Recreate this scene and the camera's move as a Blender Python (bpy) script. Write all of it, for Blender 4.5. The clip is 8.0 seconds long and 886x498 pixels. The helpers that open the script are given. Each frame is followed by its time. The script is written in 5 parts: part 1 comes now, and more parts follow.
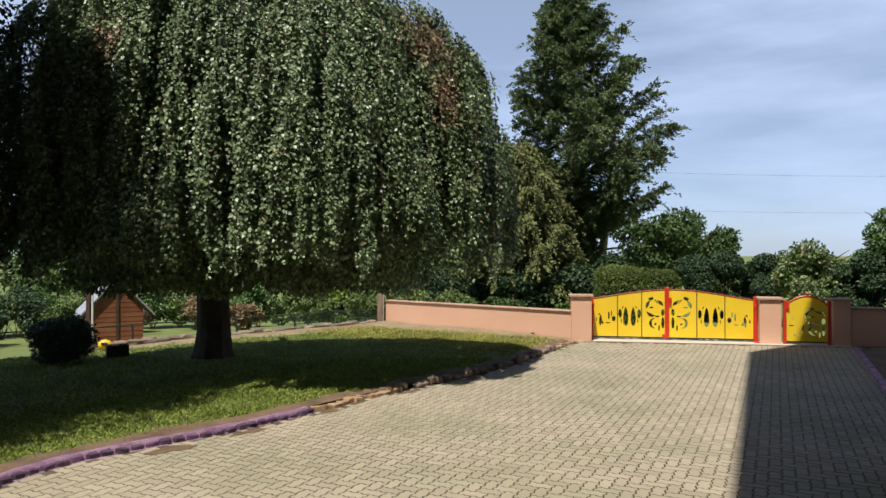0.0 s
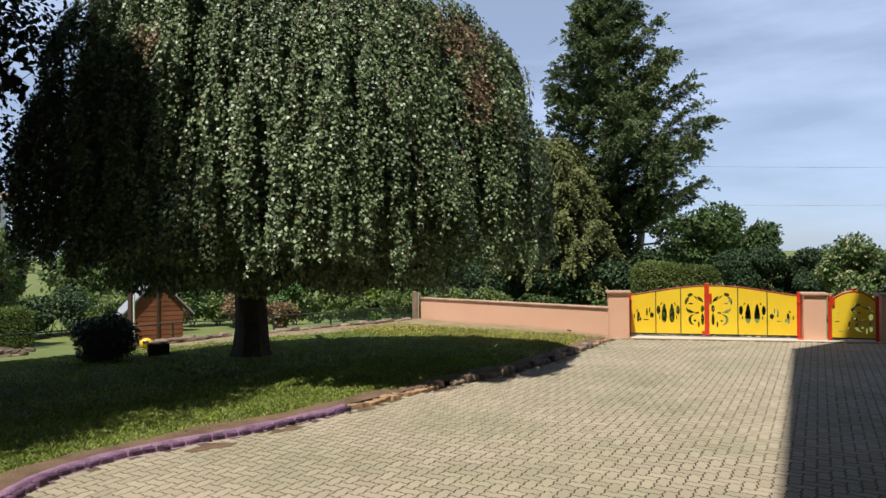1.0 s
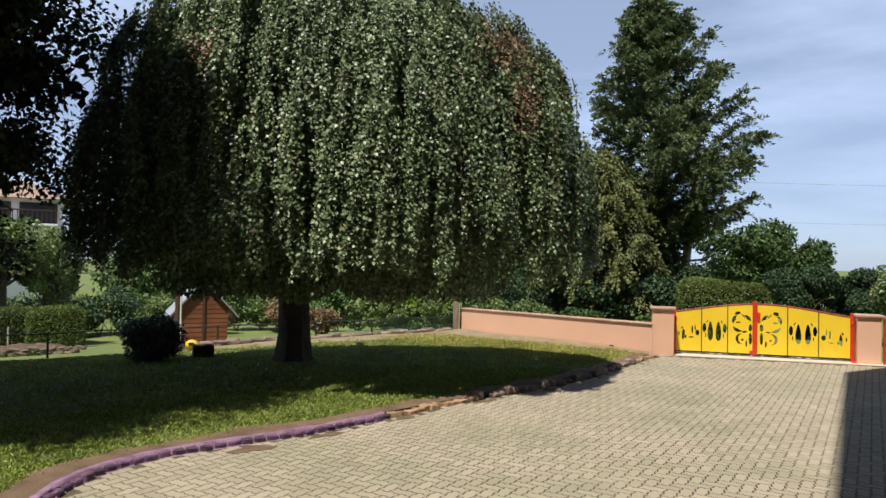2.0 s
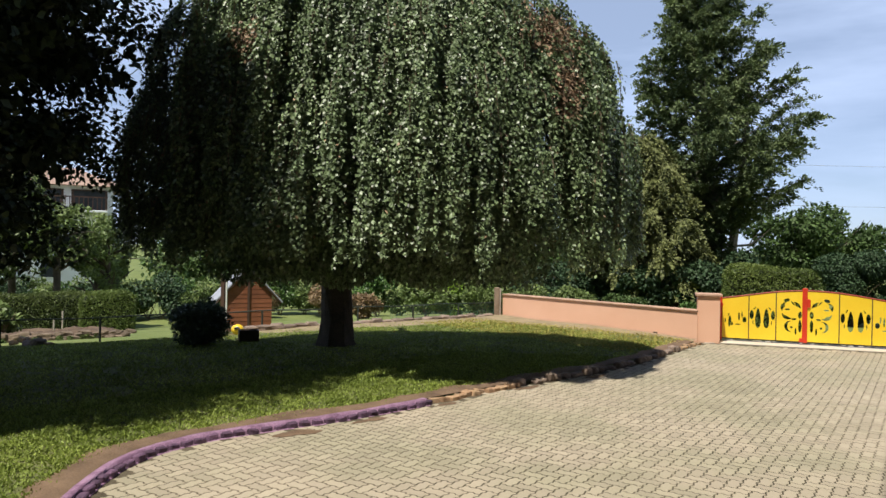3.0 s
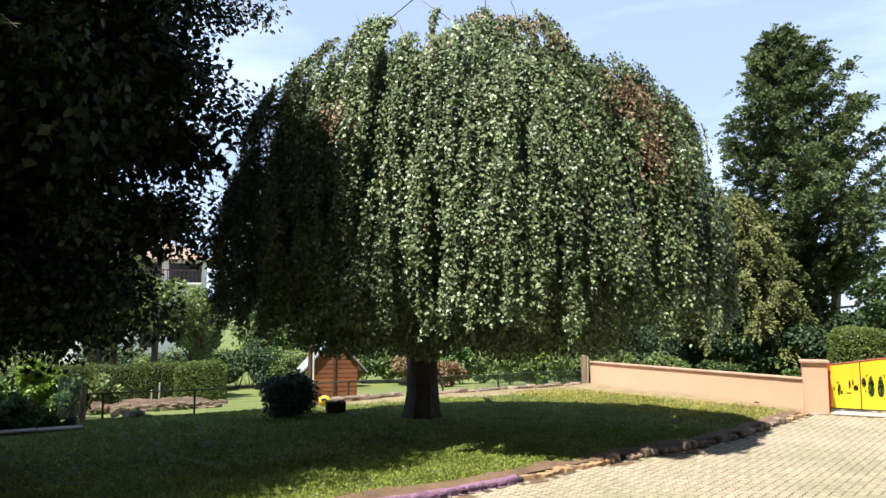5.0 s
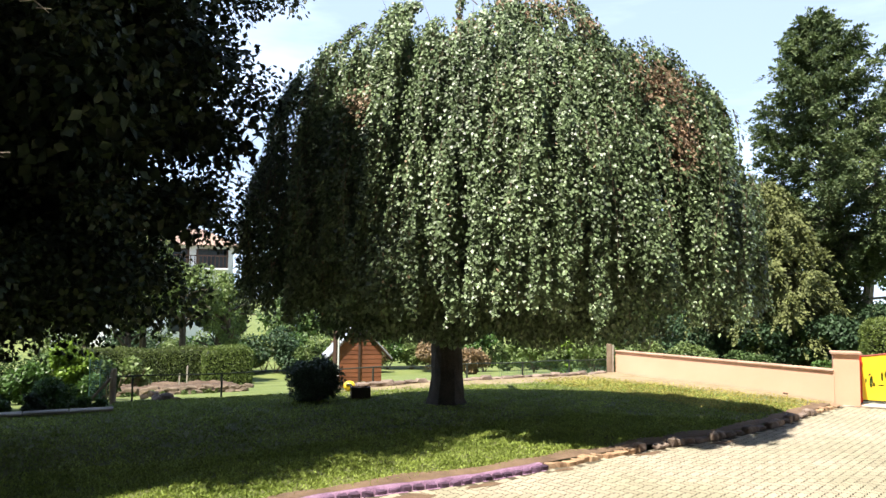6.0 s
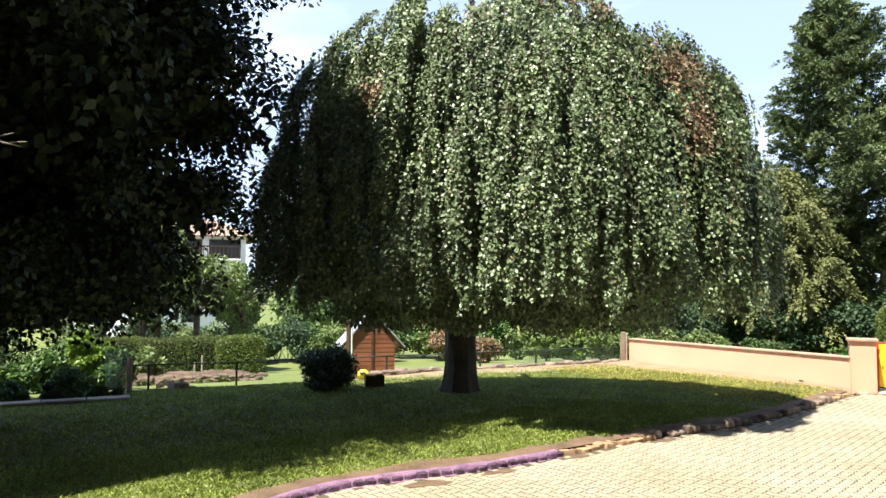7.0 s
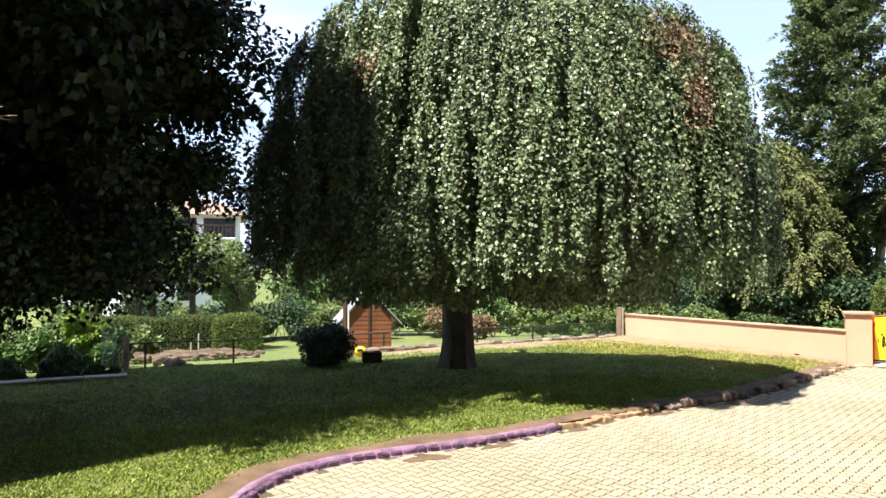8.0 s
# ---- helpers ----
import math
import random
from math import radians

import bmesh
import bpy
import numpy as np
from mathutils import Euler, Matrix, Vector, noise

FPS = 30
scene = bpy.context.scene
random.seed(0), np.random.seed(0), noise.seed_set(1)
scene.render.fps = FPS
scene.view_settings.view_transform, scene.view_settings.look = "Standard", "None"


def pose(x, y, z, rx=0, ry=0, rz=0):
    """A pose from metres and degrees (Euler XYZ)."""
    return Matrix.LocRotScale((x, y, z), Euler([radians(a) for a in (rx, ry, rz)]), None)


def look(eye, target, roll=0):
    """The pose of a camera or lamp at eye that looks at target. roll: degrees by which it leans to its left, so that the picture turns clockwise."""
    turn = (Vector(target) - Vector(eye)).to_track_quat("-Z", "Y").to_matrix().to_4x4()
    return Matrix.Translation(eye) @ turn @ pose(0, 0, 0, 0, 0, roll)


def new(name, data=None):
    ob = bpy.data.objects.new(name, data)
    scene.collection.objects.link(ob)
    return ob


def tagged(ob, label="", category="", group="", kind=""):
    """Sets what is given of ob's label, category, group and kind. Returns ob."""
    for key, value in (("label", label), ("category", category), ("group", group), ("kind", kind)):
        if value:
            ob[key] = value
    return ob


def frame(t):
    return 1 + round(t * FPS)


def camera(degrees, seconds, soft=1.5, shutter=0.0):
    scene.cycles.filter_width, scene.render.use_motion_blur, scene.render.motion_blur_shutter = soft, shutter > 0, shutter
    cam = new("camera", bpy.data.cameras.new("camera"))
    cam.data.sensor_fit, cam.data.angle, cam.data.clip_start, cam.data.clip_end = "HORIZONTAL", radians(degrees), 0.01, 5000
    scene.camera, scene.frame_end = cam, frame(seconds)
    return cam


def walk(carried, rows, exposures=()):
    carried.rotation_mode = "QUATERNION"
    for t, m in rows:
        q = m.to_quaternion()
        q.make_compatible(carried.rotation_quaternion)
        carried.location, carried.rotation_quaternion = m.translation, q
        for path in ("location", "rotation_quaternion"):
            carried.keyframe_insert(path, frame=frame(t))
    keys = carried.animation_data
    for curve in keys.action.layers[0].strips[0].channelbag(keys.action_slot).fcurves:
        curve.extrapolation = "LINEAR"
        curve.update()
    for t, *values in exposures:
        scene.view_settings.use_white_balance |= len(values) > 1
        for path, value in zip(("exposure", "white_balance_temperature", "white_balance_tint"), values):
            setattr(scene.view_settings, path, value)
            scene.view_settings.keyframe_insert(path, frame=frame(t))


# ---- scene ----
# ================= camera and walk =================
cam = camera(63.54, 8.0)
walk(cam, [
    (0.0, pose(0.000, 0.000, 1.870, 90.54, 0.00, 0.00)),
    (0.5, pose(-0.008, 0.028, 1.874, 90.26, 0.39, 1.05)),
    (1.0, pose(-0.021, 0.049, 1.871, 90.33, 0.49, 2.71)),
    (1.5, pose(-0.029, 0.052, 1.862, 91.64, -0.29, 4.13)),
    (3.0, pose(-0.061, 0.076, 1.882, 89.91, -0.94, 9.25)),
    (3.5, pose(-0.072, 0.079, 1.916, 91.43, -0.04, 9.60)),
    (4.0, pose(-0.101, 0.100, 1.935, 92.70, 0.04, 11.97)),
    (4.5, pose(-0.124, 0.096, 1.961, 93.30, -0.13, 12.51)),
    (5.0, pose(-0.133, 0.107, 1.959, 95.05, 0.01, 15.72)),
    (6.5, pose(-0.186, 0.140, 1.939, 93.52, -0.42, 17.98)),
    (7.0, pose(-0.203, 0.140, 1.925, 93.21, -0.28, 18.52)),
    (7.5, pose(-0.218, 0.150, 1.912, 92.42, -0.06, 17.99)),
    (8.0, pose(-0.251, 0.189, 1.893, 91.44, 0.09, 18.14)),
], exposures=[(0.0, 0.09), (3.0, 0.24), (4.5, 0.70), (5.2, 0.97), (6.5, 1.21), (8.0, 1.22)])

# ================= sky and sun =================
SUN_AZ, SUN_EL = 23.9, 64.0      # the way the light travels, in degrees right of +y, and the sun's height
world = bpy.data.worlds.new("sky")
scene.world = world
world.use_nodes = True
wn, wl = world.node_tree.nodes, world.node_tree.links
wn.clear()
sky = wn.new("ShaderNodeTexSky")
sky.sky_type, sky.sun_disc = "NISHITA", False
sky.sun_elevation, sky.sun_rotation = radians(SUN_EL), radians(180 + SUN_AZ)
sky.air_density, sky.dust_density, sky.ozone_density = 0.7, 0.6, 2.0
bg = wn.new("ShaderNodeBackground")
bg.inputs["Strength"].default_value = 0.088
wout = wn.new("ShaderNodeOutputWorld")
# thin high cloud
wtc = wn.new("ShaderNodeTexCoord")
wmap = wn.new("ShaderNodeMapping")
wmap.inputs["Scale"].default_value = (1.0, 1.6, 5.0)
wnoise = wn.new("ShaderNodeTexNoise")
wnoise.inputs["Scale"].default_value, wnoise.inputs["Detail"].default_value = 1.7, 7.0
wnoise.inputs["Roughness"].default_value = 0.55
wramp = wn.new("ShaderNodeMapRange")
wramp.inputs["From Min"].default_value, wramp.inputs["From Max"].default_value = 0.42, 0.75
wramp.inputs["To Min"].default_value, wramp.inputs["To Max"].default_value = 0.4, 0.95
wmix = wn.new("ShaderNodeMix")
wmix.data_type = "RGBA"
wmix.inputs["B"].default_value = (7.3, 8.9, 12.3, 1)
wl.new(wtc.outputs["Generated"], wmap.inputs["Vector"])
wl.new(wmap.outputs["Vector"], wnoise.inputs["Vector"])
wl.new(wnoise.outputs["Fac"], wramp.inputs["Value"])
wsep = wn.new("ShaderNodeSeparateXYZ")
wthin = wn.new("ShaderNodeMapRange")          # less cloud overhead than towards the horizon
wthin.inputs["From Min"].default_value, wthin.inputs["From Max"].default_value = 0.42, 0.62
wthin.inputs["To Min"].default_value, wthin.inputs["To Max"].default_value = 1.0, 0.0
wmul = wn.new("ShaderNodeMath")
wmul.operation = "MULTIPLY"
wl.new(wtc.outputs["Generated"], wsep.inputs["Vector"])
wl.new(wsep.outputs["Z"], wthin.inputs["Value"])
wl.new(wramp.outputs["Result"], wmul.inputs[0])
wl.new(wthin.outputs["Result"], wmul.inputs[1])
wl.new(wmul.outputs["Value"], wmix.inputs["Factor"])
wl.new(sky.outputs["Color"], wmix.inputs["A"])
wl.new(wmix.outputs["Result"], bg.inputs["Color"])
wl.new(bg.outputs["Background"], wout.inputs["Surface"])

sun_data = bpy.data.lights.new("sun", "SUN")
sun_data.energy, sun_data.angle, sun_data.color = 5.0, radians(0.53), (1.0, 0.94, 0.84)
sun = new("sun", sun_data)
sa, se = radians(SUN_AZ), radians(SUN_EL)
LIGHT = Vector((math.sin(sa) * math.cos(se), math.cos(sa) * math.cos(se), -math.sin(se)))
sun.matrix_world = look(-LIGHT * 40, (0, 0, 0))


# ================= materials =================
def material(name, colours, rough=0.8, scale=6.0, fine=60.0, bump=0.3, bump_size=0.01, metal=0.0, spec=0.5,
             per="object", spread=0.25, through_light=0.0, detail=6.0):
    """A surface: colours mixed by a coarse and a fine noise, each piece slightly lighter or darker, fine relief."""
    m = bpy.data.materials.new(name)
    m.use_nodes = True
    n, l = m.node_tree.nodes, m.node_tree.links
    n.clear()
    out = n.new("ShaderNodeOutputMaterial")
    p = n.new("ShaderNodeBsdfPrincipled")
    tc = n.new("ShaderNodeTexCoord")
    a, b = n.new("ShaderNodeTexNoise"), n.new("ShaderNodeTexNoise")
    a.inputs["Scale"].default_value, a.inputs["Detail"].default_value = scale, detail
    b.inputs["Scale"].default_value, b.inputs["Detail"].default_value = fine, 3.0
    geo = n.new("ShaderNodeNewGeometry")
    for q in (a, b):
        l.new(geo.outputs["Position"], q.inputs["Vector"])
    add = n.new("ShaderNodeMath")
    add.operation = "MULTIPLY_ADD"
    add.inputs[1].default_value = 0.45
    l.new(b.outputs["Fac"], add.inputs[0])
    half = n.new("ShaderNodeMath")
    half.operation = "MULTIPLY"
    half.inputs[1].default_value = 0.6
    l.new(a.outputs["Fac"], half.inputs[0])
    l.new(half.outputs["Value"], add.inputs[2])
    ramp = n.new("ShaderNodeValToRGB")
    ramp.color_ramp.elements[0].position, ramp.color_ramp.elements[1].position = 0.36, 0.68
    ramp.color_ramp.elements[0].color = (*colours[0], 1)
    ramp.color_ramp.elements[1].color = (*colours[-1], 1)
    for i, c in enumerate(colours[1:-1]):
        e = ramp.color_ramp.elements.new(0.36 + 0.32 * (i + 1) / (len(colours) - 1))
        e.color = (*c, 1)
    l.new(add.outputs["Value"], ramp.inputs["Fac"])
    last = ramp.outputs["Color"]
    if spread:
        rnd = n.new("ShaderNodeMapRange")
        rnd.inputs["To Min"].default_value, rnd.inputs["To Max"].default_value = 1 - spread, 1 + spread
        if per == "island":
            l.new(geo.outputs["Random Per Island"], rnd.inputs["Value"])
        else:
            oi = n.new("ShaderNodeObjectInfo")
            l.new(oi.outputs["Random"], rnd.inputs["Value"])
        hsv = n.new("ShaderNodeHueSaturation")
        l.new(rnd.outputs["Result"], hsv.inputs["Value"])
        l.new(last, hsv.inputs["Color"])
        last = hsv.outputs["Color"]
    l.new(last, p.inputs["Base Color"])
    p.inputs["Roughness"].default_value, p.inputs["Metallic"].default_value = rough, metal
    p.inputs["Specular IOR Level"].default_value = spec
    if bump:
        bp = n.new("ShaderNodeBump")
        bp.inputs["Strength"].default_value, bp.inputs["Distance"].default_value = bump, bump_size
        l.new(add.outputs["Value"], bp.inputs["Height"])
        l.new(bp.outputs["Normal"], p.inputs["Normal"])
    shader = p.outputs["BSDF"]
    if through_light:
        tr = n.new("ShaderNodeBsdfTranslucent")
        l.new(last, tr.inputs["Color"])
        mx = n.new("ShaderNodeMixShader")
        mx.inputs["Fac"].default_value = through_light
        l.new(shader, mx.inputs[1])
        l.new(tr.outputs["BSDF"], mx.inputs[2])
        shader = mx.outputs["Shader"]
    l.new(shader, out.inputs["Surface"])
    return m


def leaf_material(name, dark, light, rough=0.45, spread=0.45, through_light=0.25, spec=0.5, scale=0.9):
    return material(name, [dark, light], rough, scale, 25.0, 0, 0, per="island", spread=spread,
                    through_light=through_light, spec=spec)


M_PAVER = material("paver_concrete", [(0.27, 0.235, 0.165), (0.325, 0.30, 0.205), (0.385, 0.325, 0.245), (0.42, 0.37, 0.27)], 0.9, 0.7, 90, 0.6, 0.004, spread=0.10)
M_PAVER_FAR = material("paver_concrete_field", [(0.27, 0.235, 0.165), (0.325, 0.30, 0.205), (0.385, 0.325, 0.245), (0.42, 0.37, 0.27)], 0.9, 0.7, 90, 0.6, 0.004, per="island", spread=0.10)
M_JOINT = material("joint_sand", [(0.022, 0.02, 0.011), (0.075, 0.06, 0.036), (0.17, 0.14, 0.095)], 1.0, 0.45, 60, 0.6, 0.01, spread=0)
M_GROUND = material("grass_field", [(0.075, 0.105, 0.026), (0.14, 0.18, 0.045), (0.19, 0.21, 0.065)], 1.0, 0.5, 30, 0.8, 0.03, spread=0)
M_LAWN = material("lawn_soil", [(0.075, 0.085, 0.03), (0.115, 0.13, 0.042), (0.15, 0.155, 0.055)], 1.0, 1.2, 60, 0.8, 0.02, spread=0)
M_BLADE = leaf_material("grass_blade", (0.16, 0.22, 0.04), (0.36, 0.43, 0.10), 0.55, 0.45, 0.3, 0.3)
M_DRYBLADE = leaf_material("dry_grass_blade", (0.30, 0.26, 0.06), (0.52, 0.46, 0.13), 0.7, 0.3, 0.2, 0.2)
M_SOIL = material("bare_soil", [(0.095, 0.06, 0.036), (0.22, 0.145, 0.09)], 1.0, 4, 70, 0.9, 0.02, spread=0)
M_SAND = material("dry_sandy_earth", [(0.20, 0.16, 0.085), (0.33, 0.26, 0.16)], 1.0, 3, 70, 0.7, 0.015, spread=0)
M_APRON = material("pale_concrete", [(0.48, 0.43, 0.36), (0.60, 0.55, 0.47)], 0.9, 2, 60, 0.3, 0.005, spread=0)
M_PURPLE = material("purple_paint", [(0.15, 0.075, 0.13), (0.29, 0.16, 0.255), (0.44, 0.27, 0.40)], 0.75, 7, 70, 0.7, 0.008, spread=0.15)
M_PURPLE_DARK = material("dark_purple_paint", [(0.045, 0.025, 0.045), (0.15, 0.08, 0.14)], 0.85, 12, 70, 0.7, 0.008, spread=0.3)
M_TAN = material("tan_edging_stone", [(0.26, 0.15, 0.08), (0.42, 0.27, 0.16), (0.48, 0.36, 0.22)], 0.9, 6, 70, 0.8, 0.01, spread=0.3)
M_RUBBLE = material("rubble_stone", [(0.14, 0.10, 0.08), (0.30, 0.23, 0.18)], 0.95, 6, 60, 0.9, 0.015, spread=0.35)
M_PINK = material("salmon_render", [(0.71, 0.41, 0.275), (0.78, 0.475, 0.33)], 0.9, 1.2, 140, 0.35, 0.004, spread=0)
M_CAP = material("wall_cap_tile", [(0.38, 0.23, 0.16), (0.54, 0.36, 0.26)], 0.85, 5, 80, 0.4, 0.005, spread=0.1)
M_YELLOW = material("yellow_gate_paint", [(0.85, 0.56, 0.025), (0.90, 0.64, 0.04)], 0.42, 2, 50, 0.05, 0.002, spread=0.04)
# darker copy of the gate red, with the rail's shadowed side in its colour
M_REDSHADE = material("shaded_red_rail_paint", [(0.22, 0.02, 0.01), (0.36, 0.035, 0.015)], 0.6, 6, 60, 0.1, 0.002, spread=0.06)
M_RED = material("red_gate_paint", [(0.55, 0.035, 0.012), (0.66, 0.05, 0.018)], 0.4, 4, 60, 0.05, 0.002, spread=0.06)
M_BLACK = material("black_steel", [(0.02, 0.02, 0.02), (0.04, 0.04, 0.04)], 0.5, 6, 80, 0.1, 0.002, spread=0.1)
M_BARK = material("grey_bark", [(0.05, 0.04, 0.03), (0.12, 0.095, 0.07)], 0.95, 5, 40, 1.0, 0.03, spread=0)
M_TWIG = material("twig_bark", [(0.14, 0.10, 0.065), (0.26, 0.20, 0.14)], 0.9, 8, 60, 0.2, 0.005, spread=0.2)
M_PALEBARK = material("pale_bark", [(0.20, 0.17, 0.13), (0.36, 0.31, 0.25)], 0.95, 5, 40, 0.8, 0.02, spread=0)
M_WEEP = leaf_material("weeping_leaf", (0.084, 0.126, 0.058), (0.23, 0.305, 0.15), 0.42, 0.6, 0.12, 0.5)
M_BROWNLEAF = leaf_material("withered_leaf", (0.26, 0.17, 0.105), (0.45, 0.325, 0.22), 0.6, 0.4, 0.2, 0.3)
# near-black leaf colour carries the shade that this tree stands in
M_SHADEDLEAF = leaf_material("shade_darkened_leaf", (0.018, 0.028, 0.014), (0.04, 0.058, 0.024), 0.5, 0.4, 0.05, 0.3)
M_CONIFER = leaf_material("conifer_spray", (0.07, 0.105, 0.042), (0.18, 0.23, 0.095), 0.6, 0.4, 0.1, 0.3)
M_CONIFER2 = leaf_material("olive_conifer_spray", (0.10, 0.12, 0.04), (0.215, 0.235, 0.085), 0.6, 0.4, 0.1, 0.3)
M_DARKBUSH = leaf_material("dark_bush_leaf", (0.03, 0.052, 0.026), (0.075, 0.11, 0.055), 0.5, 0.4, 0.15, 0.4)
M_HEDGE = leaf_material("hedge_leaf", (0.06, 0.085, 0.022), (0.14, 0.18, 0.045), 0.5, 0.35, 0.2, 0.4)
M_HEDGE_LIGHT = leaf_material("light_hedge_leaf", (0.085, 0.125, 0.028), (0.18, 0.235, 0.055), 0.5, 0.35, 0.2, 0.4)
M_GARDENLEAF = leaf_material("garden_shrub_leaf", (0.09, 0.135, 0.04), (0.21, 0.28, 0.09), 0.5, 0.45, 0.25, 0.4)
# near-black colour for the shade between the hedge leaves
M_HEDGESHADE = material("hedge_inner_shade", [(0.012, 0.018, 0.008), (0.025, 0.035, 0.014)], 1.0, 6, 40, 0, 0, spread=0)
M_BUSH = leaf_material("green_bush_leaf", (0.045, 0.10, 0.022), (0.12, 0.21, 0.05), 0.45, 0.45, 0.25, 0.5)
M_LIME = leaf_material("lime_bush_leaf", (0.11, 0.19, 0.02), (0.24, 0.36, 0.05), 0.45, 0.35, 0.3, 0.5)
M_FAR = leaf_material("far_tree_leaf", (0.04, 0.075, 0.02), (0.09, 0.145, 0.04), 0.6, 0.4, 0.15, 0.3)
M_THUJA = leaf_material("thuja_leaf", (0.026, 0.055, 0.026), (0.06, 0.105, 0.045), 0.6, 0.4, 0.1, 0.3)
M_CREAM = leaf_material("cream_variegated_leaf", (0.20, 0.22, 0.09), (0.50, 0.46, 0.28), 0.5, 0.4, 0.25, 0.4)
M_REDLEAF = leaf_material("reddish_shrub_leaf", (0.17, 0.115, 0.06), (0.31, 0.22, 0.12), 0.5, 0.4, 0.2, 0.4)
M_SHEDWOOD = material("stained_shed_board", [(0.15, 0.05, 0.022), (0.26, 0.09, 0.04)], 0.6, 3, 60, 0.4, 0.005, spread=0.12)
M_DARKWOOD = material("dark_wood", [(0.05, 0.025, 0.015), (0.09, 0.045, 0.028)], 0.7, 4, 60, 0.4, 0.005, spread=0.1)
M_METALROOF = material("grey_roof_sheet", [(0.30, 0.32, 0.36), (0.42, 0.44, 0.49)], 0.55, 2, 50, 0.1, 0.003, metal=0.1, spread=0)
M_POSTWOOD = material("weathered_post", [(0.16, 0.11, 0.075), (0.32, 0.24, 0.17)], 0.9, 5, 60, 0.6, 0.006, spread=0.2)
M_GREENPAINT = material("dark_green_rail", [(0.02, 0.03, 0.022), (0.04, 0.05, 0.04)], 0.55, 8, 80, 0.1, 0.002, spread=0.1)
M_MESHWIRE = material("green_wire", [(0.06, 0.13, 0.10), (0.10, 0.20, 0.16)], 0.5, 8, 80, 0, 0, spread=0)
M_WHITE = material("white_render", [(0.66, 0.67, 0.68), (0.80, 0.80, 0.80)], 0.85, 0.6, 60, 0.15, 0.005, spread=0)
M_ROOFTILE = material("orange_roof_tile", [(0.26, 0.17, 0.13), (0.38, 0.27, 0.21)], 0.85, 2, 30, 0.5, 0.02, spread=0)
M_GLASSDARK = material("window_pane", [(0.03, 0.035, 0.04), (0.05, 0.055, 0.06)], 0.08, 1, 10, 0, 0, spread=0)
# kept dark so the unseen building bounces little light into the courtyard
M_HOUSE = material("grey_house_render", [(0.13, 0.12, 0.11), (0.19, 0.175, 0.155)], 0.9, 0.8, 60, 0.2, 0.005, spread=0)
M_TOY = material("yellow_plastic", [(0.80, 0.50, 0.02), (0.88, 0.60, 0.04)], 0.35, 3, 30, 0, 0, spread=0)
M_BOX = material("brown_planter", [(0.06, 0.04, 0.03), (0.11, 0.075, 0.055)], 0.8, 5, 60, 0.3, 0.004, spread=0)
M_GARDENSTONE = material("garden_stone", [(0.26, 0.22, 0.18), (0.46, 0.40, 0.33)], 0.9, 5, 50, 0.6, 0.01, spread=0.25)
M_BEDEARTH = material("bed_earth", [(0.05, 0.034, 0.024), (0.10, 0.066, 0.043), (0.17, 0.12, 0.08)], 1.0, 2.5, 30, 0.9, 0.03, spread=0)
M_BEDSTONE = material("bed_stone", [(0.10, 0.075, 0.05), (0.23, 0.175, 0.125)], 0.95, 5, 50, 0.7, 0.012, spread=0.3)
M_POLE = material("white_pole", [(0.62, 0.62, 0.58), (0.75, 0.75, 0.70)], 0.6, 5, 50, 0.1, 0.003, spread=0)
M_WIRE = material("grey_cable", [(0.25, 0.27, 0.30), (0.32, 0.34, 0.37)], 0.6, 5, 50, 0, 0, spread=0)


# ================= mesh helpers =================
def mesh_from(name, verts, faces, mats, smooth=False):
    me = bpy.data.meshes.new(name)
    me.from_pydata([tuple(v) for v in verts], [], faces)
    for m in mats if isinstance(mats, (list, tuple)) else [mats]:
        me.materials.append(m)
    if smooth:
        me.polygons.foreach_set("use_smooth", [True] * len(me.polygons))
    me.update()
    return me


def part(name, bm, mat, parent=None, label=""):
    """Links a bmesh (or a ready mesh) as one object, under its thing if there is one."""
    if isinstance(bm, bmesh.types.BMesh):
        me = bpy.data.meshes.new(name)
        bmesh.ops.recalc_face_normals(bm, faces=bm.faces)
        bm.to_mesh(me)
        bm.free()
        me.materials.append(mat)
    else:
        me = bm
    ob = new(name, me)
    ob.parent = parent
    if label:
        ob["label"] = label
    return ob


def thing(name, m, label, category, group="", kind=""):
    ob = new(name)
    ob.matrix_world = m
    return tagged(ob, label, category, group, kind)


def box(bm, x0, x1, y0, y1, z0, z1, bevel=0.0, m=None):
    r = bmesh.ops.create_cube(bm, size=1.0)
    t = Matrix.Translation(((x0 + x1) / 2, (y0 + y1) / 2, (z0 + z1) / 2)) @ Matrix.Diagonal((x1 - x0, y1 - y0, z1 - z0, 1))
    bmesh.ops.transform(bm, matrix=(m @ t) if m else t, verts=r["verts"])
    if bevel:
        es = list({e for v in r["verts"] for e in v.link_edges})
        bmesh.ops.bevel(bm, geom=es, offset=bevel, segments=1, affect="EDGES")
    return bm


def boxed(*a, **k):
    return box(bmesh.new(), *a, **k)


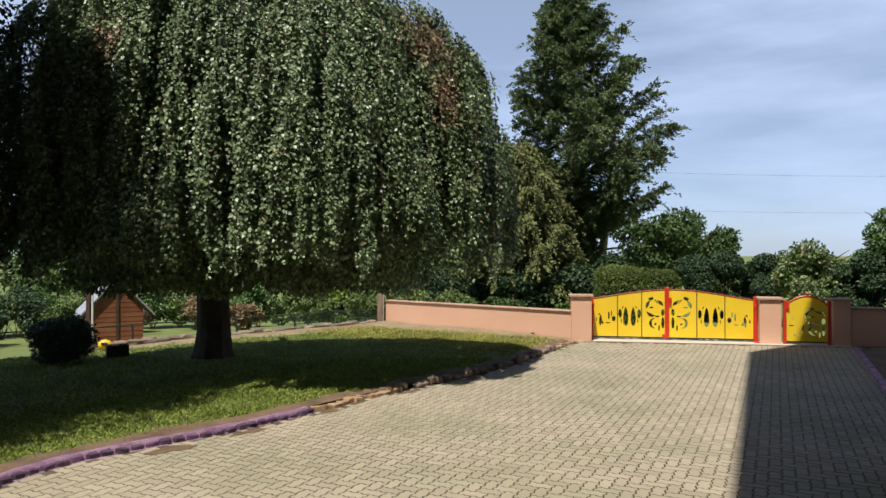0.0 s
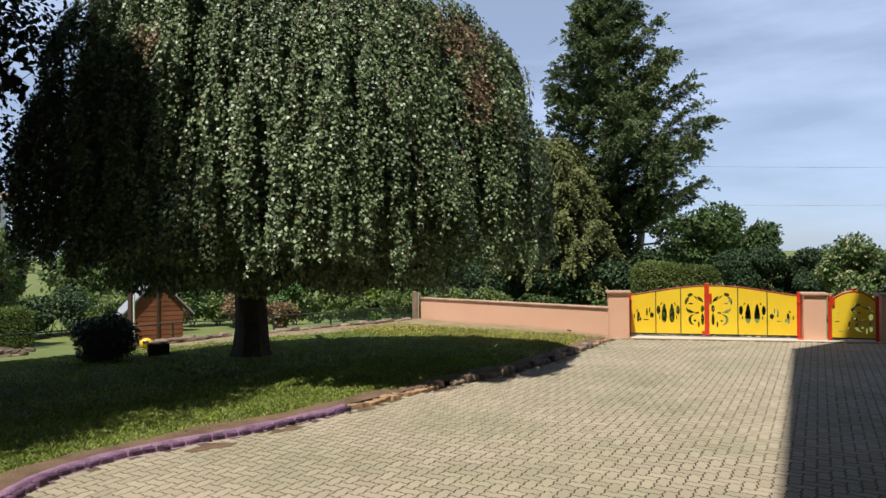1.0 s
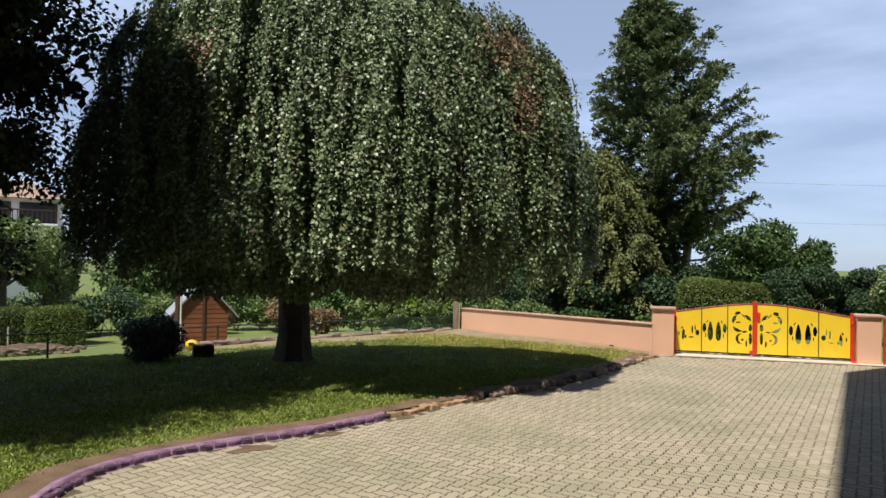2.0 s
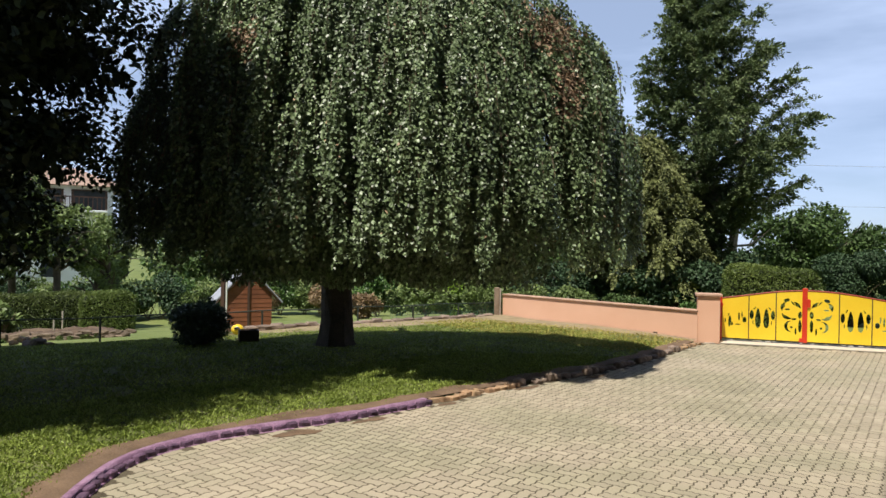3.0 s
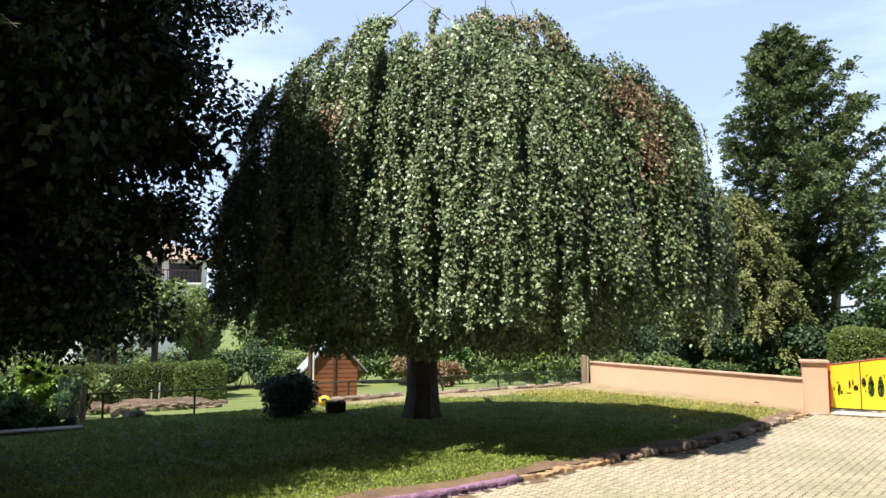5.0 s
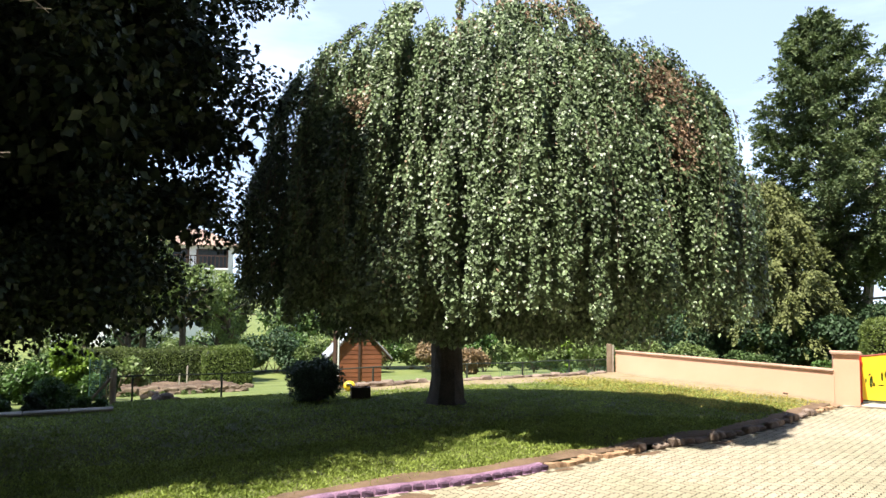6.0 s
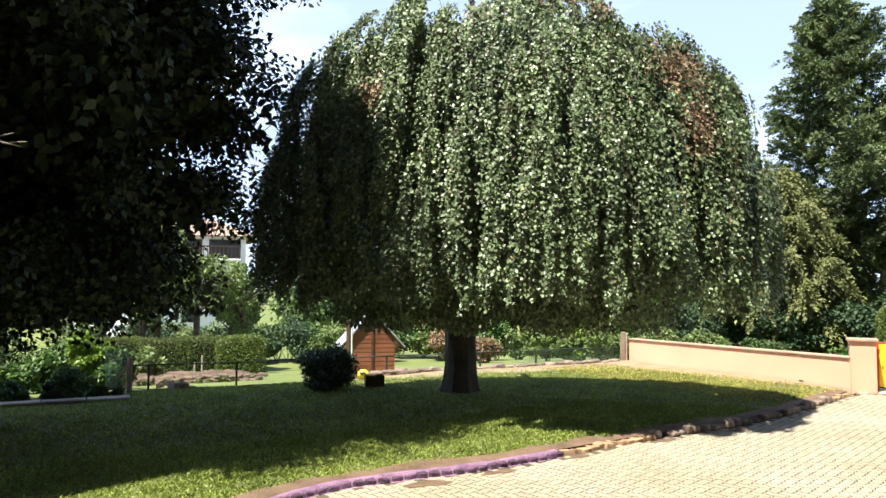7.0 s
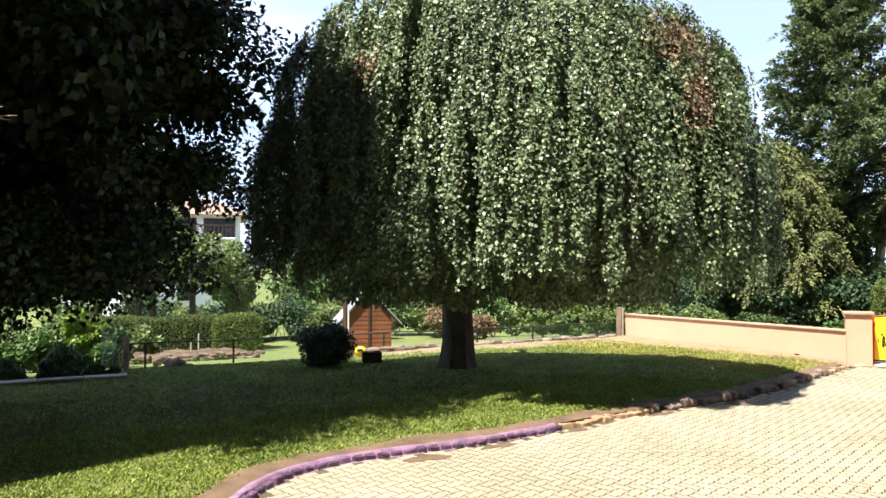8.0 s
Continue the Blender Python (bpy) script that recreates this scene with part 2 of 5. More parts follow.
def tube(bm, pts, radii, sides=6, cap=True):
    """A tapered tube along points."""
    rings = []
    n = len(pts)
    for i, (p, r) in enumerate(zip(pts, radii)):
        p = Vector(p)
        d = (Vector(pts[min(i + 1, n - 1)]) - Vector(pts[max(i - 1, 0)])).normalized()
        s = d.cross(Vector((0, 0, 1)) if abs(d.z) < 0.9 else Vector((1, 0, 0))).normalized()
        u = s.cross(d)
        rings.append([bm.verts.new(p + (s * math.cos(a) + u * math.sin(a)) * r) for a in (2 * math.pi * k / sides for k in range(sides))])
    for a, b in zip(rings, rings[1:]):
        for k in range(sides):
            bm.faces.new((a[k], a[(k + 1) % sides], b[(k + 1) % sides], b[k]))
    if cap:
        bm.faces.new(rings[0][::-1])
        bm.faces.new(rings[-1])
    return bm


def line_frame(a, b):
    """A pose at a with x towards b, z up, and the length."""
    d = Vector((b[0] - a[0], b[1] - a[1], 0))
    return Matrix.Translation((a[0], a[1], a[2] if len(a) > 2 else 0)) @ Matrix.Rotation(math.atan2(d.y, d.x), 4, "Z"), d.length


def unit(v):
    return v / np.maximum(np.linalg.norm(v, axis=1, keepdims=True), 1e-9)


def leaf_mesh(name, pos, axis, normal, length, width, mat, fold=0.25, mids=None):
    """Many kite-shaped leaves, folded along the midrib, as one mesh."""
    n = len(pos)
    axis = unit(axis)
    side = unit(np.cross(normal, axis))
    up = np.cross(axis, side)
    L, Wd = np.reshape(length, (-1, 1)), np.reshape(width, (-1, 1))
    v = np.empty((n, 4, 3))
    v[:, 0] = pos
    v[:, 1] = pos + axis * L * 0.42 + side * Wd * 0.5 + up * Wd * fold
    v[:, 2] = pos + axis * L
    v[:, 3] = pos + axis * L * 0.42 - side * Wd * 0.5 + up * Wd * fold
    me = bpy.data.meshes.new(name)
    me.vertices.add(4 * n)
    me.vertices.foreach_set("co", v.reshape(-1))
    base = np.arange(n)[:, None] * 4
    loops = (base + np.array([[0, 2, 1, 0, 3, 2]])).reshape(-1)
    me.loops.add(6 * n)
    me.loops.foreach_set("vertex_index", loops.astype(np.int32))
    me.polygons.add(2 * n)
    me.polygons.foreach_set("loop_start", np.arange(0, 6 * n, 3, dtype=np.int32))
    for m in mat if isinstance(mat, (list, tuple)) else [mat]:
        me.materials.append(m)
    if mids is not None:
        me.polygons.foreach_set("material_index", np.repeat(mids, 2).astype(np.int32))
    me.update(calc_edges=True)
    me.validate()
    return me


RNG = np.random.default_rng(7)


def sphere_dirs(n):
    return unit(RNG.normal(size=(n, 3)))


# ================= ground =================
FENCE_A, FENCE_B = Vector((-10.15, 11.2, 0)), Vector((-1.75, 19.4, 0))
FN = Vector((-(FENCE_B - FENCE_A).y, (FENCE_B - FENCE_A).x, 0)).normalized()


def fence_side(x, y):
    return (x - FENCE_A.x) * FN.x + (y - FENCE_A.y) * FN.y


def ground_z(x, y):
    """The garden behind the fence falls away; the yard and the road are level."""
    s = fence_side(x, y)
    if s <= 0.3:
        return -0.06
    w = min(1.0, max(0.0, (1.0 - x) / 3.0))
    return -0.06 - w * min(2.0, 0.10 * (s - 0.3))


steps = [0.0]
while steps[-1] < 2400:
    steps.append(steps[-1] + max(1.0, steps[-1] * 0.16))
axis_x = sorted({-s - 4 for s in steps} | {s - 4 for s in steps})
axis_y = sorted({-s + 14 for s in steps} | {s + 14 for s in steps})
gv = [(x, y, ground_z(x, y)) for y in axis_y for x in axis_x]
nx = len(axis_x)
gf = [(j * nx + i, j * nx + i + 1, (j + 1) * nx + i + 1, (j + 1) * nx + i) for j in range(len(axis_y) - 1) for i in range(nx - 1)]
ground = new("ground", mesh_from("ground", gv, gf, M_GROUND, True))
tagged(ground, "grassy garden ground falling away behind the fence", "ground", kind="structure")

KERB = [(-2.9, 3.2), (-3.3, 4.2), (-3.55, 5.0), (-3.64, 5.5), (-3.6, 5.95), (-3.36, 6.48), (-2.92, 6.98), (-2.43, 7.46), (-1.94, 8.06),
        (-1.57, 8.56), (-1.16, 9.15), (-0.75, 9.75), (-0.2, 10.42), (0.45, 11.2), (1.1, 12.2), (1.75, 13.4), (2.35, 14.55), (2.75, 15.3)]


def along(pts, step):
    """Points at even steps along a polyline, with their directions."""
    res, carry = [], 0.0
    for (ax, ay), (bx, by) in zip(pts, pts[1:]):
        d = math.hypot(bx - ax, by - ay)
        while carry < d:
            f = carry / d
            res.append((ax + (bx - ax) * f, ay + (by - ay) * f, math.atan2(by - ay, bx - ax)))
            carry += step
        carry -= d
    return res


def smooth_line(pts, per=6):
    """A Catmull-Rom line through the points."""
    res = []
    for i in range(len(pts) - 1):
        p0, p1, p2, p3 = (Vector(pts[max(0, min(len(pts) - 1, i + k))]) for k in (-1, 0, 1, 2))
        for k in range(per):
            t = k / per
            res.append(tuple(0.5 * (2 * p1 + (p2 - p0) * t + (2 * p0 - 5 * p1 + 4 * p2 - p3) * t * t + (3 * p1 - p0 - 3 * p2 + p3) * t ** 3)))
    return res + [tuple(pts[-1])]


KERB = smooth_line(KERB)


KERB_YS, KERB_XS = [q[1] for q in KERB], [q[0] for q in KERB]


KERB_TABLE = np.interp(np.arange(500) / 20.0, KERB_YS, KERB_XS).tolist()


def kerb_x(y):
    """The kerb's line at a depth."""
    q = min(max(y * 20.0, 0.0), 498.0)
    k = int(q)
    return KERB_TABLE[k] + (KERB_TABLE[k + 1] - KERB_TABLE[k]) * (q - k)


# the lawn: a raised sheet from the kerb to the fence and the wall
WALL_L, WALL_R = Vector((-1.55, 19.35, 0)), Vector((2.8, 15.62, 0))


LOW_WALL = ((-9.0, 9.95), (-12.3, 6.75))


def lawn_left(y):
    """The lawn's edge by the low wall and up to the corner of the fence."""
    if y > FENCE_A.y:
        return -10.4
    if y > LOW_WALL[0][1]:
        return LOW_WALL[0][0] + (y - LOW_WALL[0][1]) * (FENCE_A.x - LOW_WALL[0][0]) / (FENCE_A.y - LOW_WALL[0][1])
    return max(-11.6, LOW_WALL[0][0] + (y - LOW_WALL[0][1]) * (LOW_WALL[1][0] - LOW_WALL[0][0]) / (LOW_WALL[1][1] - LOW_WALL[0][1]))


def lawn_far(x):
    if x < FENCE_A.x:
        return FENCE_A.y
    if x < FENCE_B.x:
        return FENCE_A.y + (x - FENCE_A.x) * (FENCE_B.y - FENCE_A.y) / (FENCE_B.x - FENCE_A.x) - 0.02
    return WALL_L.y + (x - WALL_L.x) * (WALL_R.y - WALL_L.y) / (WALL_R.x - WALL_L.x) - 0.02


def lawn_z(x, y):
    k = min(1.0, max(0.0, (kerb_x(y) - x) / 0.8)) if y > 3.2 else 1.0
    dip = min(1.0, max(0.0, (fence_side(x, y) + 2.2) / 2.2)) * min(1.0, max(0.0, (-5.6 - x) / 1.2))
    return 0.035 + 0.035 * k - 0.09 * dip + 0.025 * noise.noise((x * 0.6, y * 0.6, 3.1))


def inside_lawn(x, y):
    return y > 3.2 and x < kerb_x(y) - 0.06 and y < lawn_far(x) and x > lawn_left(y)


lv, lf = [], []
rows_n = 64
for j in range(rows_n + 1):
    y = 1.5 + (19.3 - 1.5) * j / rows_n
    xr = (kerb_x(y) if y > 3.2 else -2.9 + (3.2 - y) * 0.3) - 0.05
    xr = min(xr, WALL_L.x + (WALL_L.y - y) * (WALL_R.x - WALL_L.x) / (WALL_L.y - WALL_R.y) - 0.03) if y > 15.3 else xr
    xl = lawn_left(y) if y < FENCE_A.y else FENCE_A.x + (y - FENCE_A.y) * (FENCE_B.x - FENCE_A.x) / (FENCE_B.y - FENCE_A.y) + 0.05
    for i in range(41):
        x = xl + (xr - xl) * i / 40
        lv.append((x, y, lawn_z(x, y)))
for j in range(rows_n):
    for i in range(40):
        a = j * 41 + i
        lf.append((a, a + 1, a + 42, a + 41))
lawn = new("lawn", mesh_from("lawn", lv, lf, M_LAWN, True))
tagged(lawn, "rough mown lawn under the weeping tree", "lawn", kind="structure")

# grass blades and clover on the lawn
pts = []
while len(pts) < 175000:
    x, y = RNG.uniform(-11.4, 2.4), RNG.uniform(3.3, 18.5)
    near = 1.0 if kerb_x(y) - x < 3.0 and y < 12.5 else 0.3
    near *= 0.30 + 0.70 * min(1.0, max(0.0, noise.noise((x * 4.5, y * 4.5, 7)) * 1.6 + 0.55))
    d = kerb_x(y) - x
    if inside_lawn(x, y) and RNG.random() < near and lawn_far(x) - y > (0.2 if x < -7 or (x < -1.9 and RNG.random() < 0.22) else 1.0 + 0.8 * (noise.noise((x, y, 4)) * 0.5 + 0.5)) and d > 0.20 + 0.40 * (noise.noise((x * 1.3, y * 1.3, 9)) * 0.5 + 0.5) * RNG.random() and \
            math.hypot(x + 4.1, y - 12.7) > 0.4:
        pts.append((x, y, lawn_z(x, y)))
pts = np.array(pts)
ax = np.stack([RNG.normal(0, 0.8, len(pts)), RNG.normal(0, 0.8, len(pts)), RNG.uniform(0.3, 1.2, len(pts))], 1)
hgt = RNG.uniform(0.02, 0.055, len(pts))
blades = new("grass", leaf_mesh("grass", pts, ax, sphere_dirs(len(pts)), hgt, RNG.uniform(0.008, 0.024, len(pts)), M_BLADE))
tagged(blades, "short green grass blades and clover", "grass", kind="stuff")

pts = []
while len(pts) < 9000:
    f, o = RNG.random(), RNG.uniform(0.2, 3.0)
    q = WALL_L.lerp(WALL_R, f) + Vector((-0.59, -0.81, 0)) * o
    if inside_lawn(q.x, q.y) and o > 0.9 * (1 - f) + 0.4 * RNG.random():
        pts.append((q.x, q.y, lawn_z(q.x, q.y) + 0.008))
pts = np.array(pts)
ax = np.stack([RNG.normal(0, 0.9, len(pts)), RNG.normal(0, 0.9, len(pts)), RNG.uniform(0.3, 1.0, len(pts))], 1)
dry = new("dry_grass", leaf_mesh("dry_grass", pts, ax, sphere_dirs(len(pts)), RNG.uniform(0.03, 0.065, len(pts)), RNG.uniform(0.008, 0.02, len(pts)), M_DRYBLADE))
tagged(dry, "yellowed dry grass near the wall", "grass", kind="stuff")

# bare earth along the kerb and dry earth before the wall
sv, sf = [], []
for i, (x, y, a) in enumerate(along(KERB, 0.12)):
    nxk, nyk = -math.sin(a), math.cos(a)
    w = 0.42 + 0.20 * noise.noise((x * 1.7, y * 1.7, 1.0))
    for k in range(4):
        o = 0.05 + (w - 0.05) * k / 3
        sv.append((x + nxk * o, y + nyk * o, lawn_z(x + nxk * o, y + nyk * o) + (0.022, 0.03, 0.02, -0.012)[k]))
    if i:
        for k in range(3):
            b = i * 4 + k
            sf.append((b - 4, b - 3, b + 1, b))
soil = new("soil_strip", mesh_from("soil_strip", sv, sf, M_SOIL, True))
tagged(soil, "bare brown earth beside the kerb", "soil", kind="structure")

sv, sf = [], []
for i in range(25):
    f = i / 24
    p = WALL_L.lerp(WALL_R, f)
    w = 1.9 * (1 - f) ** 1.2 * (1 + 0.15 * noise.noise((f * 9, 0, 0))) + 0.25
    for k in range(6):
        q = p + Vector((-0.59, -0.81, 0)) * (0.04 + w * k / 5)
        sv.append((q.x, q.y, lawn_z(q.x, q.y) + 0.03 - 0.045 * (k / 5) ** 2))
    if i:
        for k in range(5):
            b = i * 6 + k
            sf.append((b - 6, b - 5, b + 1, b))
sand = new("dry_earth", mesh_from("dry_earth", sv, sf, M_SAND, True))
tagged(sand, "dry sandy earth along the foot of the wall", "soil", kind="structure")

sv, sf = [], []
for i in range(37):
    f = 0.36 + 0.64 * i / 36
    p = FENCE_A.lerp(FENCE_B, f)
    w = (1.15 + 0.3 * noise.noise((f * 14, 2, 0))) * min(1.0, (f - 0.34) * 8)
    for k in range(6):
        q = p - FN * (0.10 + w * k / 5)
        sv.append((q.x, q.y, lawn_z(q.x, q.y) + 0.022 - 0.04 * (k / 5) ** 2))
    if i:
        for k in range(5):
            b = i * 6 + k
            sf.append((b - 6, b - 5, b + 1, b))
tagged(new("dry_earth", mesh_from("dry_earth", sv, sf, M_SAND, True)), "dry sandy earth along the stone edging of the fence", "soil", kind="structure")

# the yard below the pavers, pale strip at the gate, road behind it
yard = [(x, y, -0.0016) for x, y in [(-2.8, -12), (30, -12), (30, 9), (11.6, 13.8), (6.8, 15.7), (3.2, 16.4), (2.7, 15.35)]] + \
       [(x, y, -0.0016) for x, y in reversed(KERB)]
me = mesh_from("yard", yard, [tuple(range(len(yard)))], M_JOINT)
tagged(new("pavement", me), "herringbone paved courtyard of beige concrete pavers", "pavement", kind="structure")
pavement = bpy.data.objects["pavement"]

# ================= wall, gate piers, gates =================
GATE_A, GATE_B = Vector((3.32, 16.12, 0)), Vector((6.76, 15.42, 0))


def capped_wall(name, a, b, height, thick, label, cap_out=0.035):
    m, ln = line_frame(a, b)
    w = thing(name, m, label, "wall", kind="structure")
    part("wall_body", boxed(0, ln, 0, thick, -0.2, height - 0.035, 0.006), M_PINK, w)
    n = max(1, round(ln / 0.5))
    me = None
    for i in range(n):
        if me is None:
            bm = boxed(0.003, ln / n - 0.003, -cap_out, thick + cap_out, 0, 0.035, 0.008)
            ob = part("cap_tile", bm, M_CAP, w)
            me = ob.data
        else:
            ob = part("cap_tile", me, M_CAP, w)
        ob.location = (i * ln / n, 0, height - 0.035)
    return w


wall_1 = capped_wall("wall_1", WALL_L, WALL_R, 0.675, 0.2, "low salmon rendered garden wall with tile coping")


def pier(a, b, height, label):
    m, ln = line_frame(a, b)
    w = thing("gate_pier", m, label, "gate pier", "gate piers")
    part("shaft", boxed(0, ln, -0.02, 0.36, -0.1, height - 0.055, 0.008), M_PINK, w)
    part("cap", boxed(-0.04, ln + 0.04, -0.065, 0.41, height - 0.055, height, 0.012), M_CAP, w)
    return w


pier((2.80, 15.66), (3.24, 15.6), 1.02, "salmon rendered gate pier joined to the low wall")
pier((6.73, 15.22), (7.14, 15.11), 0.985, "salmon rendered pier between the two gates")
pier((8.10, 14.86), (8.42, 14.78), 0.98, "salmon rendered end pier in shade")
wall_2 = capped_wall("wall_2", (8.44, 14.80, 0), (14.5, 13.3, 0), 0.80, 0.2, "salmon rendered wall beyond the small gate, in shade")


def cut_sheet(name, outline, holes, thick, mat, parent, m):
    """A sheet in the x-z plane with holes cut through it."""
    cu = bpy.data.curves.new(name, "CURVE")
    cu.dimensions, cu.fill_mode, cu.extrude = "2D", "BOTH", thick / 2
    for loop in [outline] + holes:
        sp = cu.splines.new("POLY")
        sp.points.add(len(loop) - 1)
        for p, (x, z) in zip(sp.points, loop):
            p.co = (x, z, 0, 1)
        sp.use_cyclic_u = True
    tmp = bpy.data.objects.new(name, cu)
    me = bpy.data.meshes.new_from_object(tmp)
    bpy.data.objects.remove(tmp)
    me.transform(Matrix.Rotation(radians(90), 4, "X"))
    me.materials.clear()
    me.materials.append(mat)
    ob = part(name, me, mat, parent)
    ob.matrix_basis = m
    return ob


def blob(cx, cz, rx, rz, lean=0.0, n=12, pinch=0.0):
    res = []
    for k in range(n):
        a = 2 * math.pi * k / n
        x, z = rx * math.cos(a), rz * math.sin(a)
        x *= 1 - pinch * (z / rz)
        res.append((cx + x + lean * z, cz + z))
    return res


def crescent(cx, cz, r, w, a0, a1, n=10):
    outer = [(cx + r * math.cos(a0 + (a1 - a0) * k / n), cz + r * math.sin(a0 + (a1 - a0) * k / n)) for k in range(n + 1)]
    inner = [(cx + (r - w * math.sin(math.pi * k / n) - 0.004) * math.cos(a0 + (a1 - a0) * k / n),
              cz + (r - w * math.sin(math.pi * k / n) - 0.004) * math.sin(a0 + (a1 - a0) * k / n)) for k in range(n, -1, -1)]
    return outer + inner


def outer_motif(w, h):
    return [blob(w * .12, .42 * h, .013, .05), blob(w * .29, .40 * h, .030, .12, 0.05), blob(w * .37, .34 * h, .024, .04), blob(w * .24, .56 * h, .016, .03, 0.4),
            blob(w * .64, .53 * h, .018, .09), blob(w * .84, .45 * h, .042, .06), blob(w * .75, .58 * h, .014, .07), blob(w * .60, .33 * h, .055, .014, 0.5)]


def middle_motif(w, h):
    return [blob(w * .11, .53 * h, .040, .10), blob(w * .34, .46 * h, .054, .21, 0, 14, 0.35), blob(w * .65, .46 * h, .054, .21, 0, 14, 0.35), blob(w * .89, .53 * h, .040, .10),
            blob(w * .22, .68 * h, .012, .035, 0.5), blob(w * .77, .68 * h, .012, .035, -0.5), blob(w * .16, .36 * h, .010, .05), blob(w * .84, .36 * h, .010, .05)]


def inner_motif(w, h):
    """A stylised bird with a curled tail."""
    pi = math.pi
    return [blob(w * .38, .83 * h, .055, .040, 0.4), crescent(w * .36, .68 * h, .105, .075, 0.50 * pi, 1.25 * pi, 12), crescent(w * .42, .54 * h, .110, .070, 0.95 * pi, 1.75 * pi, 12),
            blob(w * .40, .64 * h, .050, .018, 0.4), blob(w * .60, .77 * h, .017, .045, -0.8), crescent(w * .66, .68 * h, .115, .070, -0.05 * pi, 0.55 * pi, 10),
            blob(w * .86, .53 * h, .036, .075, 0.05), blob(w * .86, .30 * h, .032, .13, 0.0), crescent(w * .52, .29 * h, .115, .055, 0.45 * pi, 1.55 * pi, 12),
            blob(w * .56, .27 * h, .026, .024), blob(w * .64, .44 * h, .045, .022, 0.5), blob(w * .71, .19 * h, .018, .07)]


def flip(loops, w):
    return [[(w - x, z) for x, z in reversed(l)] for l in loops]


def gate_top(f):
    """Height of the double gate's crown line along its width, 0 to 1."""
    return 0.93 + 0.21 * math.sin(math.pi * f) ** 1.3


def double_gate():
    m, ln = line_frame(GATE_A, GATE_B)
    g = thing("double_gate", m, "closed yellow double gate with red frame and cut-out motifs", "gate")
    half = ln * 0.475
    for side, x0, x1 in (("a", 0.0, half), ("b", half, ln)):
        leaf_w = x1 - x0 - 0.10
        pw = leaf_w / 3
        leaf = new("gate_leaf")
        leaf.parent = g
        base = x0 + (0.07 if side == "a" else 0.03)
        for k in range(3):
            px = base + k * pw
            top = [(pw * 0.006 + (pw * 0.988) * i / 8, gate_top((px + pw * i / 8) / ln) - 0.035) for i in range(9)]
            h = gate_top((px + pw / 2) / ln) - 0.13
            motifs = (outer_motif, middle_motif, inner_motif)
            loops = motifs[k](pw, h) if side == "a" else flip(motifs[2 - k](pw, h), pw)
            loops = [[(x, z + 0.09) for x, z in l] for l in loops]
            cut_sheet("panel", [(pw * 0.006, 0.075), (pw * 0.994, 0.075)] + top[::-1], loops, 0.012, M_YELLOW, leaf, pose(px, 0, 0))
            if k:
                part("panel_bar", boxed(px - 0.009, px + 0.009, -0.012, 0.018, 0.07, gate_top(px / ln) - 0.03), M_BLACK, leaf)
        # frame: bottom rail, curved top rail, hinge stile
        part("bottom_rail", boxed(x0 + 0.03, x1 - 0.03, 0.008, 0.04, 0.045, 0.085, 0.004), M_BLACK, leaf)
        bm = bmesh.new()
        tube(bm, [(x0 + 0.03 + (x1 - x0 - 0.06) * i / 12, 0.0, gate_top((x0 + 0.03 + (x1 - x0 - 0.06) * i / 12) / ln) - 0.02) for i in range(13)], [0.017] * 13, 6)
        part("top_rail", bm, M_REDSHADE, leaf)
        sx = 0.035 if side == "a" else ln - 0.035
        part("hinge_stile", boxed(sx - 0.035, sx + 0.035, -0.02, 0.04, 0.01, 0.99, 0.006), M_RED, leaf)
        cx = half - 0.035 if side == "a" else half + 0.012
        part("meeting_stile", boxed(cx - 0.030, cx + (0.032 if side == "a" else 0.020), -0.022, 0.04, 0.05, 1.17, 0.006), M_RED, leaf)
        part("hinge", boxed(sx - 0.04, sx + 0.05, -0.035, -0.018, 0.75, 0.81, 0.004), M_RED, leaf)
    part("lock_box", boxed(half + 0.03, half + 0.085, -0.04, 0.0, 0.78, 0.95, 0.006), M_RED, g)
    part("drop_bolt", boxed(half - 0.12, half - 0.03, -0.03, -0.015, 0.06, 0.14, 0.003), M_RED, g)
    part("stop_block", boxed(ln - 0.08, ln + 0.12, -0.20, -0.05, 0.0, 0.035, 0.005), M_RED, g)
    return g


